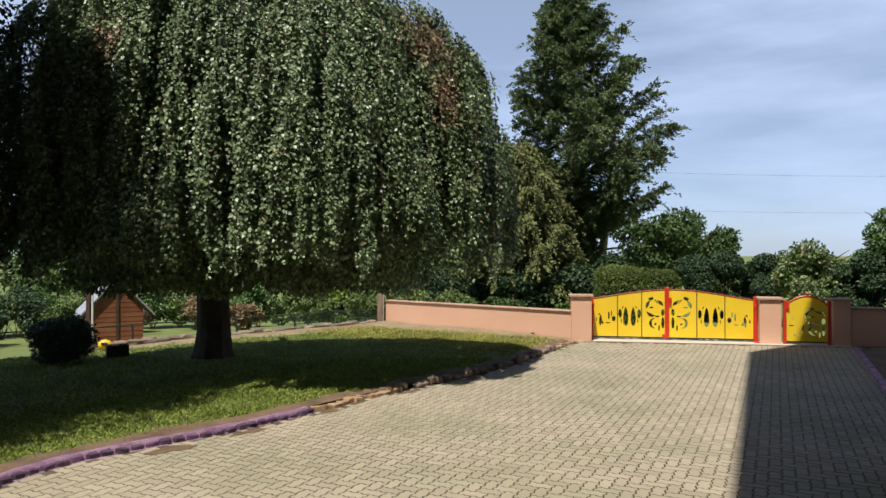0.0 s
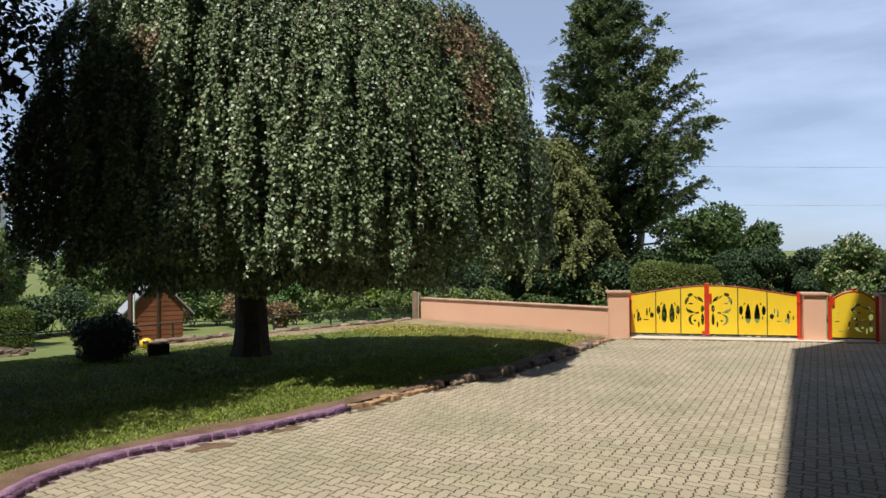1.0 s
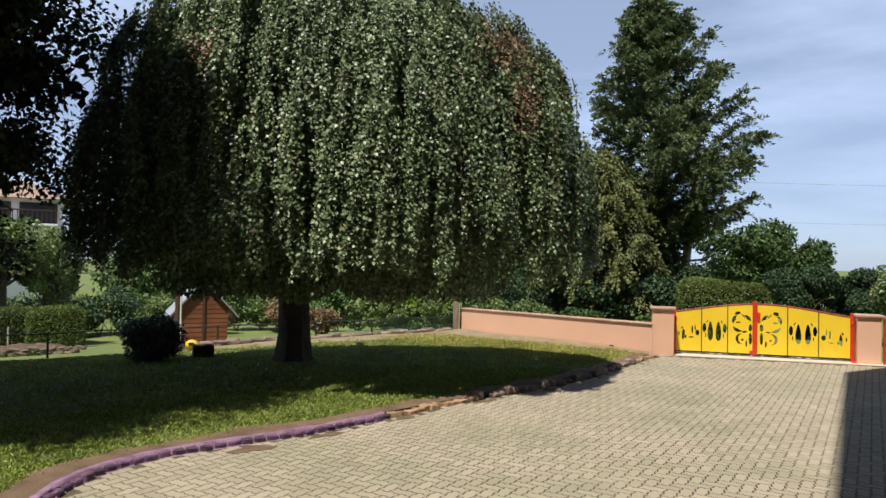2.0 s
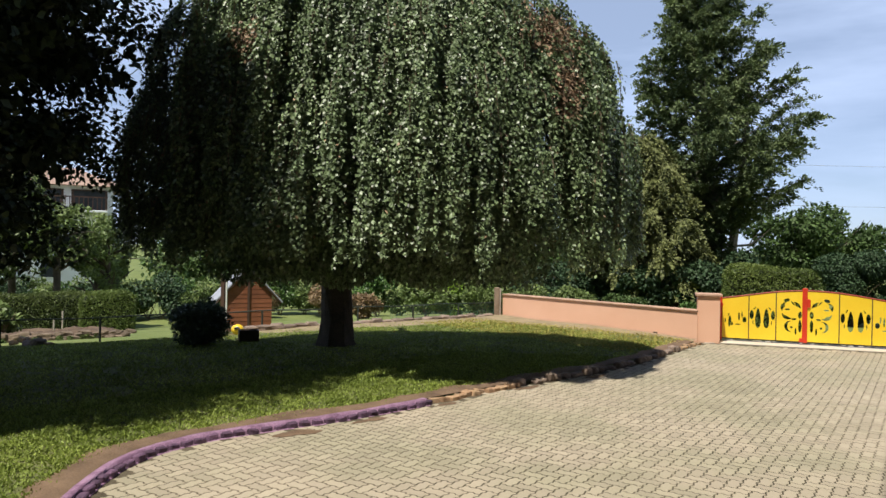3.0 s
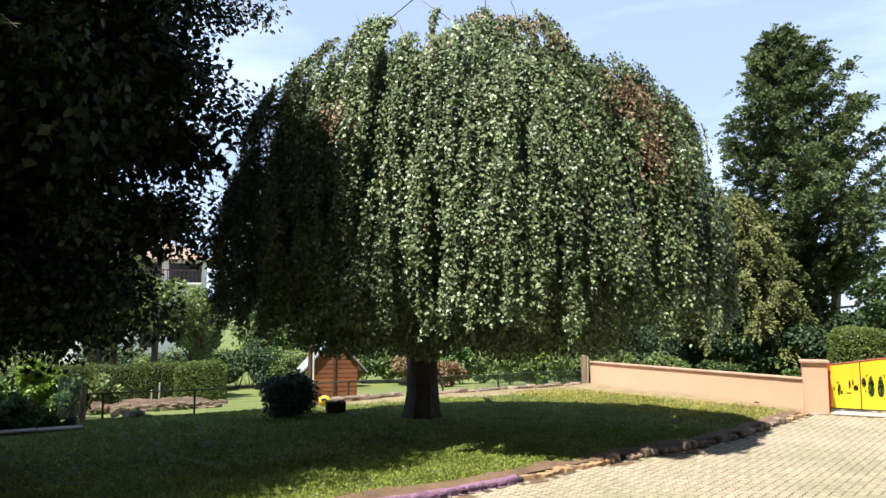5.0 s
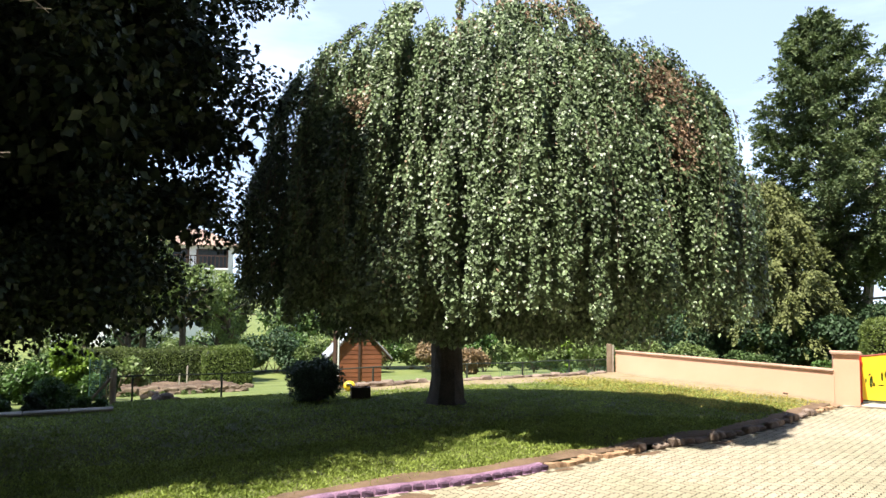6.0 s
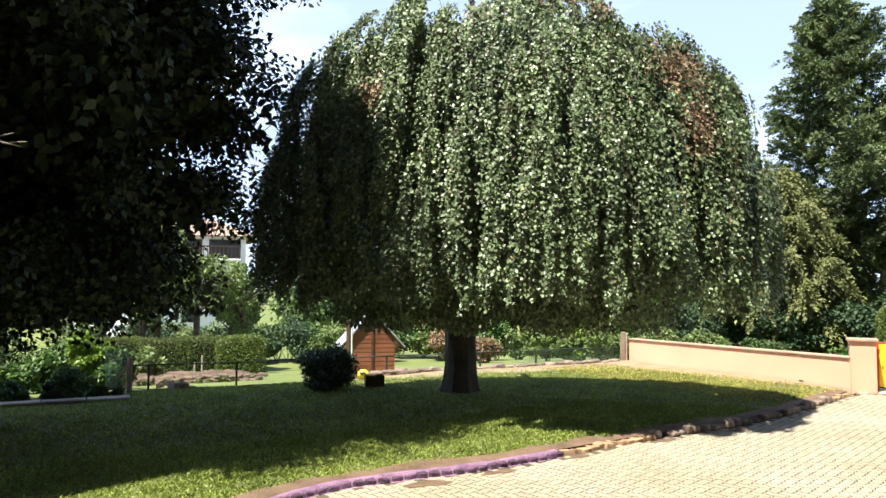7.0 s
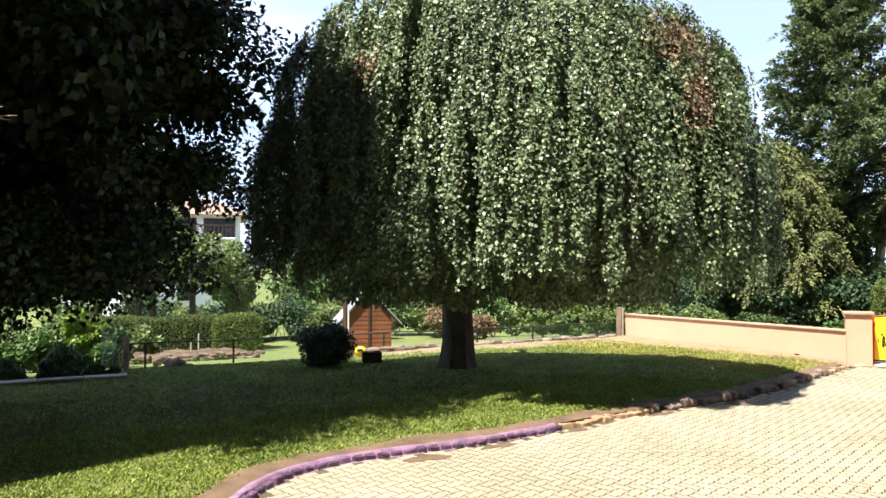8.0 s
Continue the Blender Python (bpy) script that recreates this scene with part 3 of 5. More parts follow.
def small_gate():
    m, ln = line_frame((7.18, 15.12, 0), (8.07, 14.88, 0))
    g = thing("pedestrian_gate", m, "small yellow arched gate with red frame and scroll cut-outs", "gate")
    w = ln - 0.14

    def top_at(f):
        return 0.85 + 0.19 * max(0.0, math.sin(math.pi * f)) ** 0.8
    top = [(w * i / 14, top_at(i / 14) - 0.03) for i in range(15)]
    pi = math.pi
    holes = [[(x * 1.12 + w * 0.36, z * 0.86 + 0.06) for x, z in l] for l in inner_motif(0.44, 0.96)]
    holes += [blob(w * .12, .40, .05, .012, 0.9), blob(w * .22, .20, .06, .012, -0.3), blob(w * .40, .34, .018, .09, 0.2), blob(w * .14, .56, .010, .04, 0.4)]
    cut_sheet("panel", [(0, 0.075), (w, 0.075)] + top[::-1], holes, 0.012, M_YELLOW, g, pose(0.07, 0, 0))
    part("hinge_stile", boxed(0.0, 0.065, -0.02, 0.04, 0.01, 0.93, 0.006), M_RED, g)
    part("closing_stile", boxed(ln - 0.065, ln, -0.02, 0.04, 0.01, 0.93, 0.006), M_RED, g)
    part("bottom_rail", boxed(0.066, ln - 0.066, 0.008, 0.04, 0.045, 0.085, 0.004), M_BLACK, g)
    bm = bmesh.new()
    tube(bm, [(0.07 + w * i / 12, 0, top_at(i / 12) - 0.015) for i in range(13)], [0.02] * 13, 6)
    part("top_rail", bm, M_RED, g)
    bm = bmesh.new()
    bmesh.ops.create_icosphere(bm, subdivisions=2, radius=0.03, matrix=Matrix.Translation((0.07 + w / 2, 0, top_at(0.5) + 0.025)))
    part("finial", bm, M_RED, g)
    part("lock_box", boxed(0.066, 0.12, -0.035, 0.0, 0.72, 0.90, 0.006), M_RED, g)
    return g


double_gate()
small_gate()

# pale concrete strip at the gate
m, ln = line_frame((2.85, 15.5, 0), (8.4, 14.2, 0))
bm = bmesh.new()
outline = [(2.95, 15.56), (3.3, 15.62), (6.75, 14.98), (8.42, 14.62), (8.42, 15.2), (6.8, 15.8), (3.2, 16.4), (2.9, 15.7)]
vs = [bm.verts.new((x, y, 0.0)) for x, y in outline]
f = bm.faces.new(vs)
r = bmesh.ops.extrude_face_region(bm, geom=[f])
bmesh.ops.translate(bm, verts=[v for v in r["geom"] if isinstance(v, bmesh.types.BMVert)], vec=(0, 0, 0.012))
tagged(part("threshold", bm, M_APRON), "pale concrete strip under the gates", "threshold", kind="structure")

# ================= kerb stones =================
kerb = thing("kerb", Matrix.Identity(4), "low kerb of small stones, painted purple along half its length", "kerb", kind="structure")


def stone_mesh(name, lx, ly, lz, rough, mat, seed):
    bm = bmesh.new()
    box(bm, -lx / 2, lx / 2, -ly / 2, ly / 2, -0.03, lz, min(lx, ly, lz) * 0.22)
    for v in bm.verts:
        nz = noise.noise_vector(v.co * 14 + Vector((seed * 3.7, seed, 0)))
        v.co += nz * rough
    me = bpy.data.meshes.new(name)
    bmesh.ops.recalc_face_normals(bm, faces=bm.faces)
    bm.to_mesh(me)
    bm.free()
    me.materials.append(mat)
    return me


def rock_mesh(name, lx, ly, lz, mat, seed):
    """A rough field stone."""
    bm = bmesh.new()
    bmesh.ops.create_icosphere(bm, subdivisions=2, radius=1.0)
    for v in bm.verts:
        c = v.co.copy()
        k = 1 + 0.32 * noise.noise(c * 1.3 + Vector((seed * 3.7, seed, 0))) + 0.14 * noise.noise(c * 3.1 + Vector((seed, 0, seed)))
        v.co = Vector([math.copysign(abs(q) ** 0.65, q) for q in c]) * k
        v.co = Vector((v.co.x * lx * 0.5, v.co.y * ly * 0.5, (v.co.z * 0.5 + 0.42) * lz))
    me = bpy.data.meshes.new(name)
    bmesh.ops.recalc_face_normals(bm, faces=bm.faces)
    bm.to_mesh(me)
    bm.free()
    me.materials.append(mat)
    return me


purple = [stone_mesh("kerb_stone", 0.105, 0.075, 0.048 + 0.005 * k, 0.012, M_PURPLE_DARK, k) for k in range(4)]
tans = [stone_mesh("kerb_stone", 0.14, 0.10, 0.045 + 0.008 * k, 0.020, M_TAN, k + 9) for k in range(4)]
rubbles = [rock_mesh("kerb_stone", 0.17, 0.14, 0.07 + 0.022 * k, M_RUBBLE, k + 20) for k in range(4)]
for i, (x, y, a) in enumerate(along(KERB, 0.14)):
    kind = purple if y < 8.55 else tans if y < 9.95 or y > 14.2 else rubbles
    if y >= 9.95 and y <= 14.2 and i % 5 == 3:
        continue
    ob = part("kerb_stone", kind[(i * 7 + i // 3) % 4], None, kerb)
    jit = 0.008 if kind is purple else 0.035
    if kind is purple:                     # set into the face of the mortar strip
        x, y = x + 0.024 * math.sin(a), y - 0.024 * math.cos(a)
    ob.matrix_basis = pose(x + random.uniform(-jit, jit), y + random.uniform(-jit, jit), 0, random.uniform(-4, 4), random.uniform(-5, 5), math.degrees(a) + random.uniform(-5, 5))
# purple painted mortar strip on top and at the foot
for off, w, z0, z1, nm in ((0.035, 0.07, 0.0, 0.068, "kerb_back"), (-0.052, 0.018, -0.03, 0.006, "kerb_foot")):
    vs, fs = [], []
    line = [q for q in along(KERB, 0.08) if q[1] < 8.55]
    for i, (x, y, a) in enumerate(line):
        n0, n1 = -math.sin(a), math.cos(a)
        o0, o1 = off - w / 2, off + w / 2
        wob = 0.008 * noise.noise((x * 5, y * 5, off * 50))
        vs += [(x + n0 * o0, y + n1 * o0, z0 - 0.03), (x + n0 * o0, y + n1 * o0, z1 + wob), (x + n0 * o1, y + n1 * o1, z1 + wob), (x + n0 * o1, y + n1 * o1, z0 - 0.03)]
        if i:
            b = i * 4
            fs += [(b - 4, b, b + 1, b - 3), (b - 3, b + 1, b + 2, b - 2), (b - 2, b + 2, b + 3, b - 1)]
    part(nm, mesh_from(nm, vs, fs, M_PURPLE, True), None, kerb)


# second purple kerb with a soil bed behind it, along the wing of the house
m, ln = line_frame((5.5, 8.6, 0), (8.2, 14.2, 0))
k2 = thing("kerb_2", m, "low purple painted kerb of a soil bed in shade", "kerb", kind="structure")
blocks = [stone_mesh("kerb_stone", 0.40, 0.10, 0.075 + 0.004 * k, 0.008, M_PURPLE, k + 90) for k in range(3)]
for i in range(int(ln / 0.41)):
    ob = part("kerb_stone", blocks[i % 3], None, k2)
    ob.matrix_basis = pose(0.21 + i * 0.41, 0, -0.01, 0, 0, random.uniform(-1, 1))
bv, bf = [], []
for j in range(21):
    for i in range(9):
        w_ = -0.06 - (0.3 + 2.6 * (0.4 + 0.6 * j / 20)) * i / 8
        bv.append((ln * j / 20, w_, 0.04 + 0.02 * noise.noise((j * 0.9, i * 0.9, 6))))
for j in range(20):
    for i in range(8):
        b = j * 9 + i
        bf.append((b, b + 1, b + 10, b + 9))
sb = new("soil_bed", mesh_from("soil_bed", bv, bf, M_SOIL, True))
sb.matrix_world = m
tagged(sb, "bare earth bed behind the purple kerb, in shade", "soil", kind="structure")

# dark plate standing in for the shaded drain opening in the wall, and mud washed onto the paving
m, ln = line_frame(WALL_L, WALL_R)
dh = thing("drain_hole_plate", m @ pose(ln - 1.0, -0.006, 0.035), "small dark plate in place of the shaded drain hole at the foot of the wall", "drain cover")
part("plate", boxed(-0.05, 0.05, -0.01, 0.012, 0, 0.09, 0.004), M_DARKWOOD, dh)
for x, y, rx, ry, an in ((-2.62, 6.93, 0.24, 0.10, 42), (-2.05, 7.62, 0.22, 0.06, 50), (-1.35, 8.6, 0.16, 0.05, 52), (-0.45, 9.85, 0.25, 0.06, 50), (0.5, 10.95, 0.25, 0.07, 52)):
    bm = bmesh.new()
    c = bm.verts.new((0, 0, 0.012))
    ring = [bm.verts.new((rx * math.cos(q) * (1 + 0.25 * math.sin(3 * q + x)), ry * math.sin(q) * (1 + 0.3 * math.sin(5 * q + y)), 0.001)) for q in np.linspace(0, 2 * math.pi, 18, endpoint=False)]
    for k in range(18):
        bm.faces.new((c, ring[k], ring[(k + 1) % 18]))
    ob = part("mud_patch", bm, M_SOIL)
    ob.matrix_world = pose(x, y, 0.003, 0, 0, an)
    tagged(ob, "brown mud washed from the lawn onto the pavers", "mud", "mud patches", "stuff")


# ================= trees =================
def limb_tube(bm, p, d, length, r, n=7, droop=0.0, wob=0.15):
    pts, rad = [Vector(p)], [r]
    d = Vector(d).normalized()
    for i in range(n):
        d = (d + Vector((random.uniform(-wob, wob), random.uniform(-wob, wob), random.uniform(-wob, wob) - droop))).normalized()
        pts.append(pts[-1] + d * length / n)
        rad.append(r * (1 - 0.85 * (i + 1) / n))
    tube(bm, pts, rad, 6)
    return pts


def weeping_tree():
    t = thing("weeping_tree", pose(-4.12, 12.75, 0.05), "broad weeping tree with hanging leafy strands, some withered brown", "tree")
    random.seed(5)
    bm = bmesh.new()
    pts = [(0, 0, -0.1), (0.0, 0, 0.12), (0.02, 0, 0.5), (0, 0.03, 1.2), (0.06, 0.0, 2.2), (0.15, -0.05, 3.5), (0.4, -0.2, 5.0), (0.6, -0.4, 6.3)]
    tube(bm, pts, [0.42, 0.33, 0.285, 0.27, 0.28, 0.24, 0.16, 0.05], 14)
    for v in bm.verts:
        a = math.atan2(v.co.y, v.co.x)
        v.co.xy *= 1 + 0.07 * math.sin(3 * a + v.co.z) + 0.05 * math.sin(7 * a - v.co.z * 2)
    part("trunk", bm, M_BARK, t)
    for k in range(16):
        a = 2 * math.pi * k / 16 + random.uniform(-0.2, 0.2)
        bm = bmesh.new()
        limb_tube(bm, (0.15, -0.05, random.uniform(2.8, 5.2)), (math.cos(a), math.sin(a), random.uniform(0.6, 1.2)), random.uniform(2.8, 3.4) * (0.5 if math.sin(a) > -0.1 else 0.85), 0.10, 8, 0.20)
        part("limb", bm, M_BARK, t)

    # strands: bundles leave the dome or the side of the crown, bend over and hang
    CX, CY = 0.95, -0.9
    rng = np.random.default_rng(11)
    # how far the crown reaches in each direction, from the yard side round to the unseen garden side, cut short so sun
    # reaches the wall
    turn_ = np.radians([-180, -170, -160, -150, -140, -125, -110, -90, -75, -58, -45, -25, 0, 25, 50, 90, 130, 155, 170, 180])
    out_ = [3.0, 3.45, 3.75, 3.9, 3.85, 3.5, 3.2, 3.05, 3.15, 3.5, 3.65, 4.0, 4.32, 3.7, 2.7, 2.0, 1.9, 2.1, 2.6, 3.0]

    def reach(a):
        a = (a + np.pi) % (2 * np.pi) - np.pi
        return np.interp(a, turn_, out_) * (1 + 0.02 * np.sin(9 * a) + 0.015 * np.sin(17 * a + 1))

    def dome(u):
        return 1.6 + 5.34 * np.clip(1 - u ** 3.6, 0, 1) ** 0.39

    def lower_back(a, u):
        """The crown slopes down towards the unseen garden side, lowered to let sun reach the wall, and over the low
        lobes on the yard side.
        """
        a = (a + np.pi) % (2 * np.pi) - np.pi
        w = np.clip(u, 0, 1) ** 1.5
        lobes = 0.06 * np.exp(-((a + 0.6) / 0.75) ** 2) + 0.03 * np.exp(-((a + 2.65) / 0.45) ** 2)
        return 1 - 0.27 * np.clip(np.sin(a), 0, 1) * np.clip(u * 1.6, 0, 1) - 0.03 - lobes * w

    nb = 520
    front = rng.random(nb) < 0.68                      # denser where the crown gets the sun
    bundle_a = np.where(front, rng.uniform(-np.pi, 0.15, nb), rng.uniform(0, np.pi, nb))
    bundle_r = np.clip(rng.normal(-0.22, 0.36, nb), -1.1, 0.26)
    bundle_z = rng.uniform(2.1, 6.2, nb)
    bundle_l = rng.uniform(0.8, 2.6, nb)
    bundle_end = 1.62 + rng.exponential(0.35, nb)
    K1, K2, K3 = 2700, 5400, 400
    ntuft = 330
    tuft_a, tuft_u = rng.uniform(-np.pi, np.pi, ntuft), np.sqrt(rng.uniform(0.0, 0.98, ntuft))
    rng_side = np.random.default_rng(4)                # a fuller shoulder towards the wall
    tuft_a[:50], tuft_u[:50] = rng_side.uniform(-0.6, 0.1, 50), rng_side.uniform(0.74, 0.97, 50)
    tuft_z = rng.uniform(-0.65, 0.18, ntuft)
    tuft_l = rng.uniform(0.5, 1.8, ntuft)
    tf = rng.integers(0, ntuft, K1)
    u1 = np.clip(tuft_u[tf] + rng.normal(0, 0.016, K1), 0.01, 0.99)
    a1 = tuft_a[tf] + rng.normal(0, 0.017, K1) / np.maximum(u1, 0.15)
    z1 = dome(u1) * lower_back(a1, u1) + tuft_z[tf] + rng.uniform(-0.15, 0.0, K1)
    l1 = tuft_l[tf] * rng.uniform(0.6, 1.25, K1)
    b2 = rng.integers(0, nb, K2)
    a2 = bundle_a[b2] + rng.normal(0, 0.014, K2)
    z2 = bundle_z[b2] + rng.normal(0, 0.16, K2)
    u2 = np.clip(1 - (np.clip(z2 - 1.6, 0, 5.2) / 5.34) ** (1 / 0.39), 0.05, 1) ** (1 / 3.6) * 0.965 + bundle_r[b2] / 4.0 + rng.normal(0, 0.012, K2)
    z2 = z2 * lower_back(a2, 0 * a2 + 1)
    l2 = np.minimum(bundle_l[b2] * rng.uniform(0.6, 1.2, K2), z2 - bundle_end[b2] - rng.exponential(0.15, K2))
    a3 = rng.uniform(-np.pi, np.pi, K3)
    u3 = rng.uniform(0.35, 0.8, K3)
    z3 = dome(u3) * lower_back(a3, u3) - rng.uniform(0.4, 2.0, K3)
    l3 = np.minimum(rng.uniform(1.5, 4.0, K3), z3 - 1.6)
    a, u, z, ln = (np.concatenate(q) for q in ((a1, a2, a3), (u1, u2, u3), (z1, z2, z3), (l1, l2, l3)))
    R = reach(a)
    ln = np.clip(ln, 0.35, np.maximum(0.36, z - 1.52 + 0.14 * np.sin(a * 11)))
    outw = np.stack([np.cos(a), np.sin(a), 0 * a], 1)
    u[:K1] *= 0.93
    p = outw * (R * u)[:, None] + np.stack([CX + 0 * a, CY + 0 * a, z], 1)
    d = outw * 0.9 + np.array([0, 0, 0.2])
    d[K1:] = outw[K1:] * 0.35 + np.array([0, 0, -0.6])
    steps_n = (ln / 0.064).astype(int)
    ang = rng.uniform(0, 6.28, len(a))
    P, A, N, track = [], [], [], []
    for i in range(int(steps_n.max())):
        on = i < steps_n
        d = d * 0.80 + np.array([0, 0, -0.22]) + rng.normal(0, 0.05, d.shape)
        rel = p - np.array([CX, CY, 0])
        rr = np.hypot(rel[:, 0], rel[:, 1])
        far = (rr > R * 1.02)[:, None]
        d = d - far * outw * 0.12
        d = unit(d)
        p = p + d * 0.064
        ang = ang + 2.4
        track.append(p.copy())
        for q in range(4):
            o = np.stack([np.cos(ang + q * 2.1), np.sin(ang + q * 2.1), 0 * ang], 1)
            P.append((p + rng.normal(0, 0.028, p.shape))[on])
            A.append((np.array([0, 0, -0.75]) + o * 0.5 + outw * 0.35 + rng.normal(0, 0.25, p.shape))[on])
            N.append((outw + np.array([0, 0, 0.5]) + rng.normal(0, 0.6, p.shape))[on])
    P, A, N = np.concatenate(P), np.concatenate(A), np.concatenate(N)
    n = len(P)
    # withered patches on the crest and on the shoulders
    w = np.full(n, 9.0)
    for c, s_ in (((3.9, -2.3, 4.95), (0.42, 0.9, 0.42)), ((4.15, -2.6, 4.1), (0.22, 0.8, 0.50)), ((1.05, -2.5, 6.0), (0.25, 0.9, 0.25)), ((1.8, -2.0, 6.3), (0.9, 0.7, 0.16)), ((-0.1, -3.8, 4.6), (0.20, 0.7, 0.30)), ((2.92, -2.1, 5.85), (0.25, 0.8, 0.18))):
        w = np.minimum(w, np.linalg.norm((P - np.array(c)) / np.array(s_), axis=1))
    mids = (w < rng.uniform(0.15, 1.35, n)) | (rng.random(n) < 0.004)
    l = rng.uniform(0.036, 0.07, n)
    part("crown", leaf_mesh("crown", P, A, N, l, l * rng.uniform(0.74, 0.95, n), [M_WEEP, M_BROWNLEAF], 0.12, mids.astype(int)), None, t)
    # inner leaves that close the crown
    n = 70000
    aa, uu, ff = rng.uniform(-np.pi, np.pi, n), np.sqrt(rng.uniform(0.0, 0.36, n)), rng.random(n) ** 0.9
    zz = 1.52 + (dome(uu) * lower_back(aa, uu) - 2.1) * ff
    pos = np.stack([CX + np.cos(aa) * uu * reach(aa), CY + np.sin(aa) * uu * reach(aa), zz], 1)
    l = rng.uniform(0.07, 0.12, n)
    part("inner_foliage", leaf_mesh("inner_foliage", pos, rng.normal(0, 1, (n, 3)) + np.array([0, 0, -1]), rng.normal(0, 1, (n, 3)), l, l * 0.7, M_WEEP, 0.1), None, t)
    n = 34000
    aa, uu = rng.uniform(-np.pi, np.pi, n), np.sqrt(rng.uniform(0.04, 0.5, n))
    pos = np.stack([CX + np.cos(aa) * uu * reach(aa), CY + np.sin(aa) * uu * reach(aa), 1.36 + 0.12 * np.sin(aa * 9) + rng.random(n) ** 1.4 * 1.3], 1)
    l = rng.uniform(0.045, 0.085, n)
    part("lower_curtain", leaf_mesh("lower_curtain", pos, rng.normal(0, 0.5, (n, 3)) + np.array([0, 0, -1]), rng.normal(0, 1, (n, 3)), l, l * 0.75, M_WEEP, 0.1), None, t)
    tw = bmesh.new()
    for k in range(16):
        a_, r_ = random.uniform(0, 6.28), random.uniform(0.1, 1.8)
        limb_tube(tw, (CX + math.cos(a_) * r_, CY + math.sin(a_) * r_ * 0.7, float(dome(np.array(r_ / 4.2))) - 0.35), (random.gauss(0, 0.35), random.gauss(0, 0.35), 1), random.uniform(0.5, 0.75), 0.010, 4, 0.0, 0.12)
    track = np.array(track)
    for k in range(0, len(a), 3):
        sel = track[0:steps_n[k]:5, k]
        if len(sel) > 2:
            tube(tw, [Vector(q) for q in sel], list(np.linspace(0.009, 0.004, len(sel))), 3, False)
    part("twig_curtain", tw, M_TWIG, t)["kind"] = "stuff"
    return t


weeping_tree()


def leafy(name, centre_list, count, size, mat, flat=0.5, shell=0.45, wide=0.65):
    """Leaves gathered in clumps: centre_list holds (x, y, z, rx, ry, rz)."""
    c = np.array(centre_list)
    vol = (c[:, 3] * c[:, 4] * c[:, 5]) ** (2 / 3)
    pick = RNG.choice(len(c), size=count, p=vol / vol.sum())
    dirs = sphere_dirs(count)
    rad = 1 - shell * RNG.random(count) ** 1.6
    pos = c[pick, :3] + dirs * c[pick, 3:] * rad[:, None]
    axis = dirs * 0.7 + RNG.normal(0, 0.6, (count, 3)) - np.array([0, 0, 0.35])
    nor = dirs + np.array([0, 0, flat]) + RNG.normal(0, 0.4, (count, 3))
    ln = RNG.uniform(0.7, 1.3, count) * size
    return leaf_mesh(name, pos, axis, nor, ln, ln * wide, mat, 0.15)


def clumps(n, cx, cy, cz, rx, ry, rz, cr, seed, top_heavy=0.0):
    """Clump places filling an ellipsoid unevenly."""
    rng = random.Random(seed)
    res = []
    while len(res) < n:
        p = [rng.uniform(-1, 1) for _ in range(3)]
        q = math.sqrt(sum(v * v for v in p))
        if q > 1 or q < 0.35:
            continue
        if p[2] < -0.3 and rng.random() < top_heavy:
            continue
        s = cr * rng.uniform(0.6, 1.35)
        res.append((cx + p[0] * rx, cy + p[1] * ry, cz + p[2] * rz, s, s, s * rng.uniform(0.6, 0.9)))
    return res


def round_tree(name, x, y, z, height, crown_r, leaves, size, mat, label, seed, trunk_r=0.12, bark=None, clear=0.3, n_clumps=40, category="tree", cr=0.28):
    random.seed(seed)
    t = thing(name, pose(x, y, z), label, category)
    bm = bmesh.new()
    tube(bm, [(0, 0, -0.2), (0.02, 0, 0.3), (0.05, 0.02, height * 0.4), (0.0, 0.05, height * 0.75)], [trunk_r * 1.3, trunk_r, trunk_r * 0.75, trunk_r * 0.25], 8)
    part("trunk", bm, bark or M_BARK, t)
    bm = bmesh.new()
    for k in range(9):
        a = k * 2.4
        limb_tube(bm, (0, 0, height * random.uniform(clear * 0.8, 0.65)), (math.cos(a), math.sin(a), random.uniform(0.3, 1.0)), crown_r * 1.0, trunk_r * 0.45, 6, 0.02)
    part("branchwork", bm, bark or M_BARK, t)["kind"] = "stuff"
    cz = height * (1 + clear) / 2
    cl = clumps(n_clumps, 0, 0, cz, crown_r * 0.8, crown_r * 0.8, height * (1 - clear) / 2 * 0.85, crown_r * cr, seed)
    part("crown", leafy("crown", cl, leaves, size, mat), None, t)
    return t


def bush(name, x, y, z, rx, ry, rz, leaves, size, mat, label, seed, n_clumps=14, group="", category="bush"):
    random.seed(seed)
    t = thing(name, pose(x, y, z), label, category, group)
    bm = bmesh.new()
    for k in range(7):
        a = k * 2.4
        limb_tube(bm, (math.cos(a) * 0.05, math.sin(a) * 0.05, -0.03), (math.cos(a) * 0.5, math.sin(a) * 0.5, 1), rz * 1.3, 0.02, 5, 0.0)
    part("branchwork", bm, M_TWIG, t)["kind"] = "stuff"
    cl = clumps(n_clumps, 0, 0, rz, rx * 0.75, ry * 0.75, rz * 0.8, min(rx, ry, rz) * 0.42, seed)
    part("foliage", leafy("foliage", cl, leaves, size, mat), None, t)
    return t


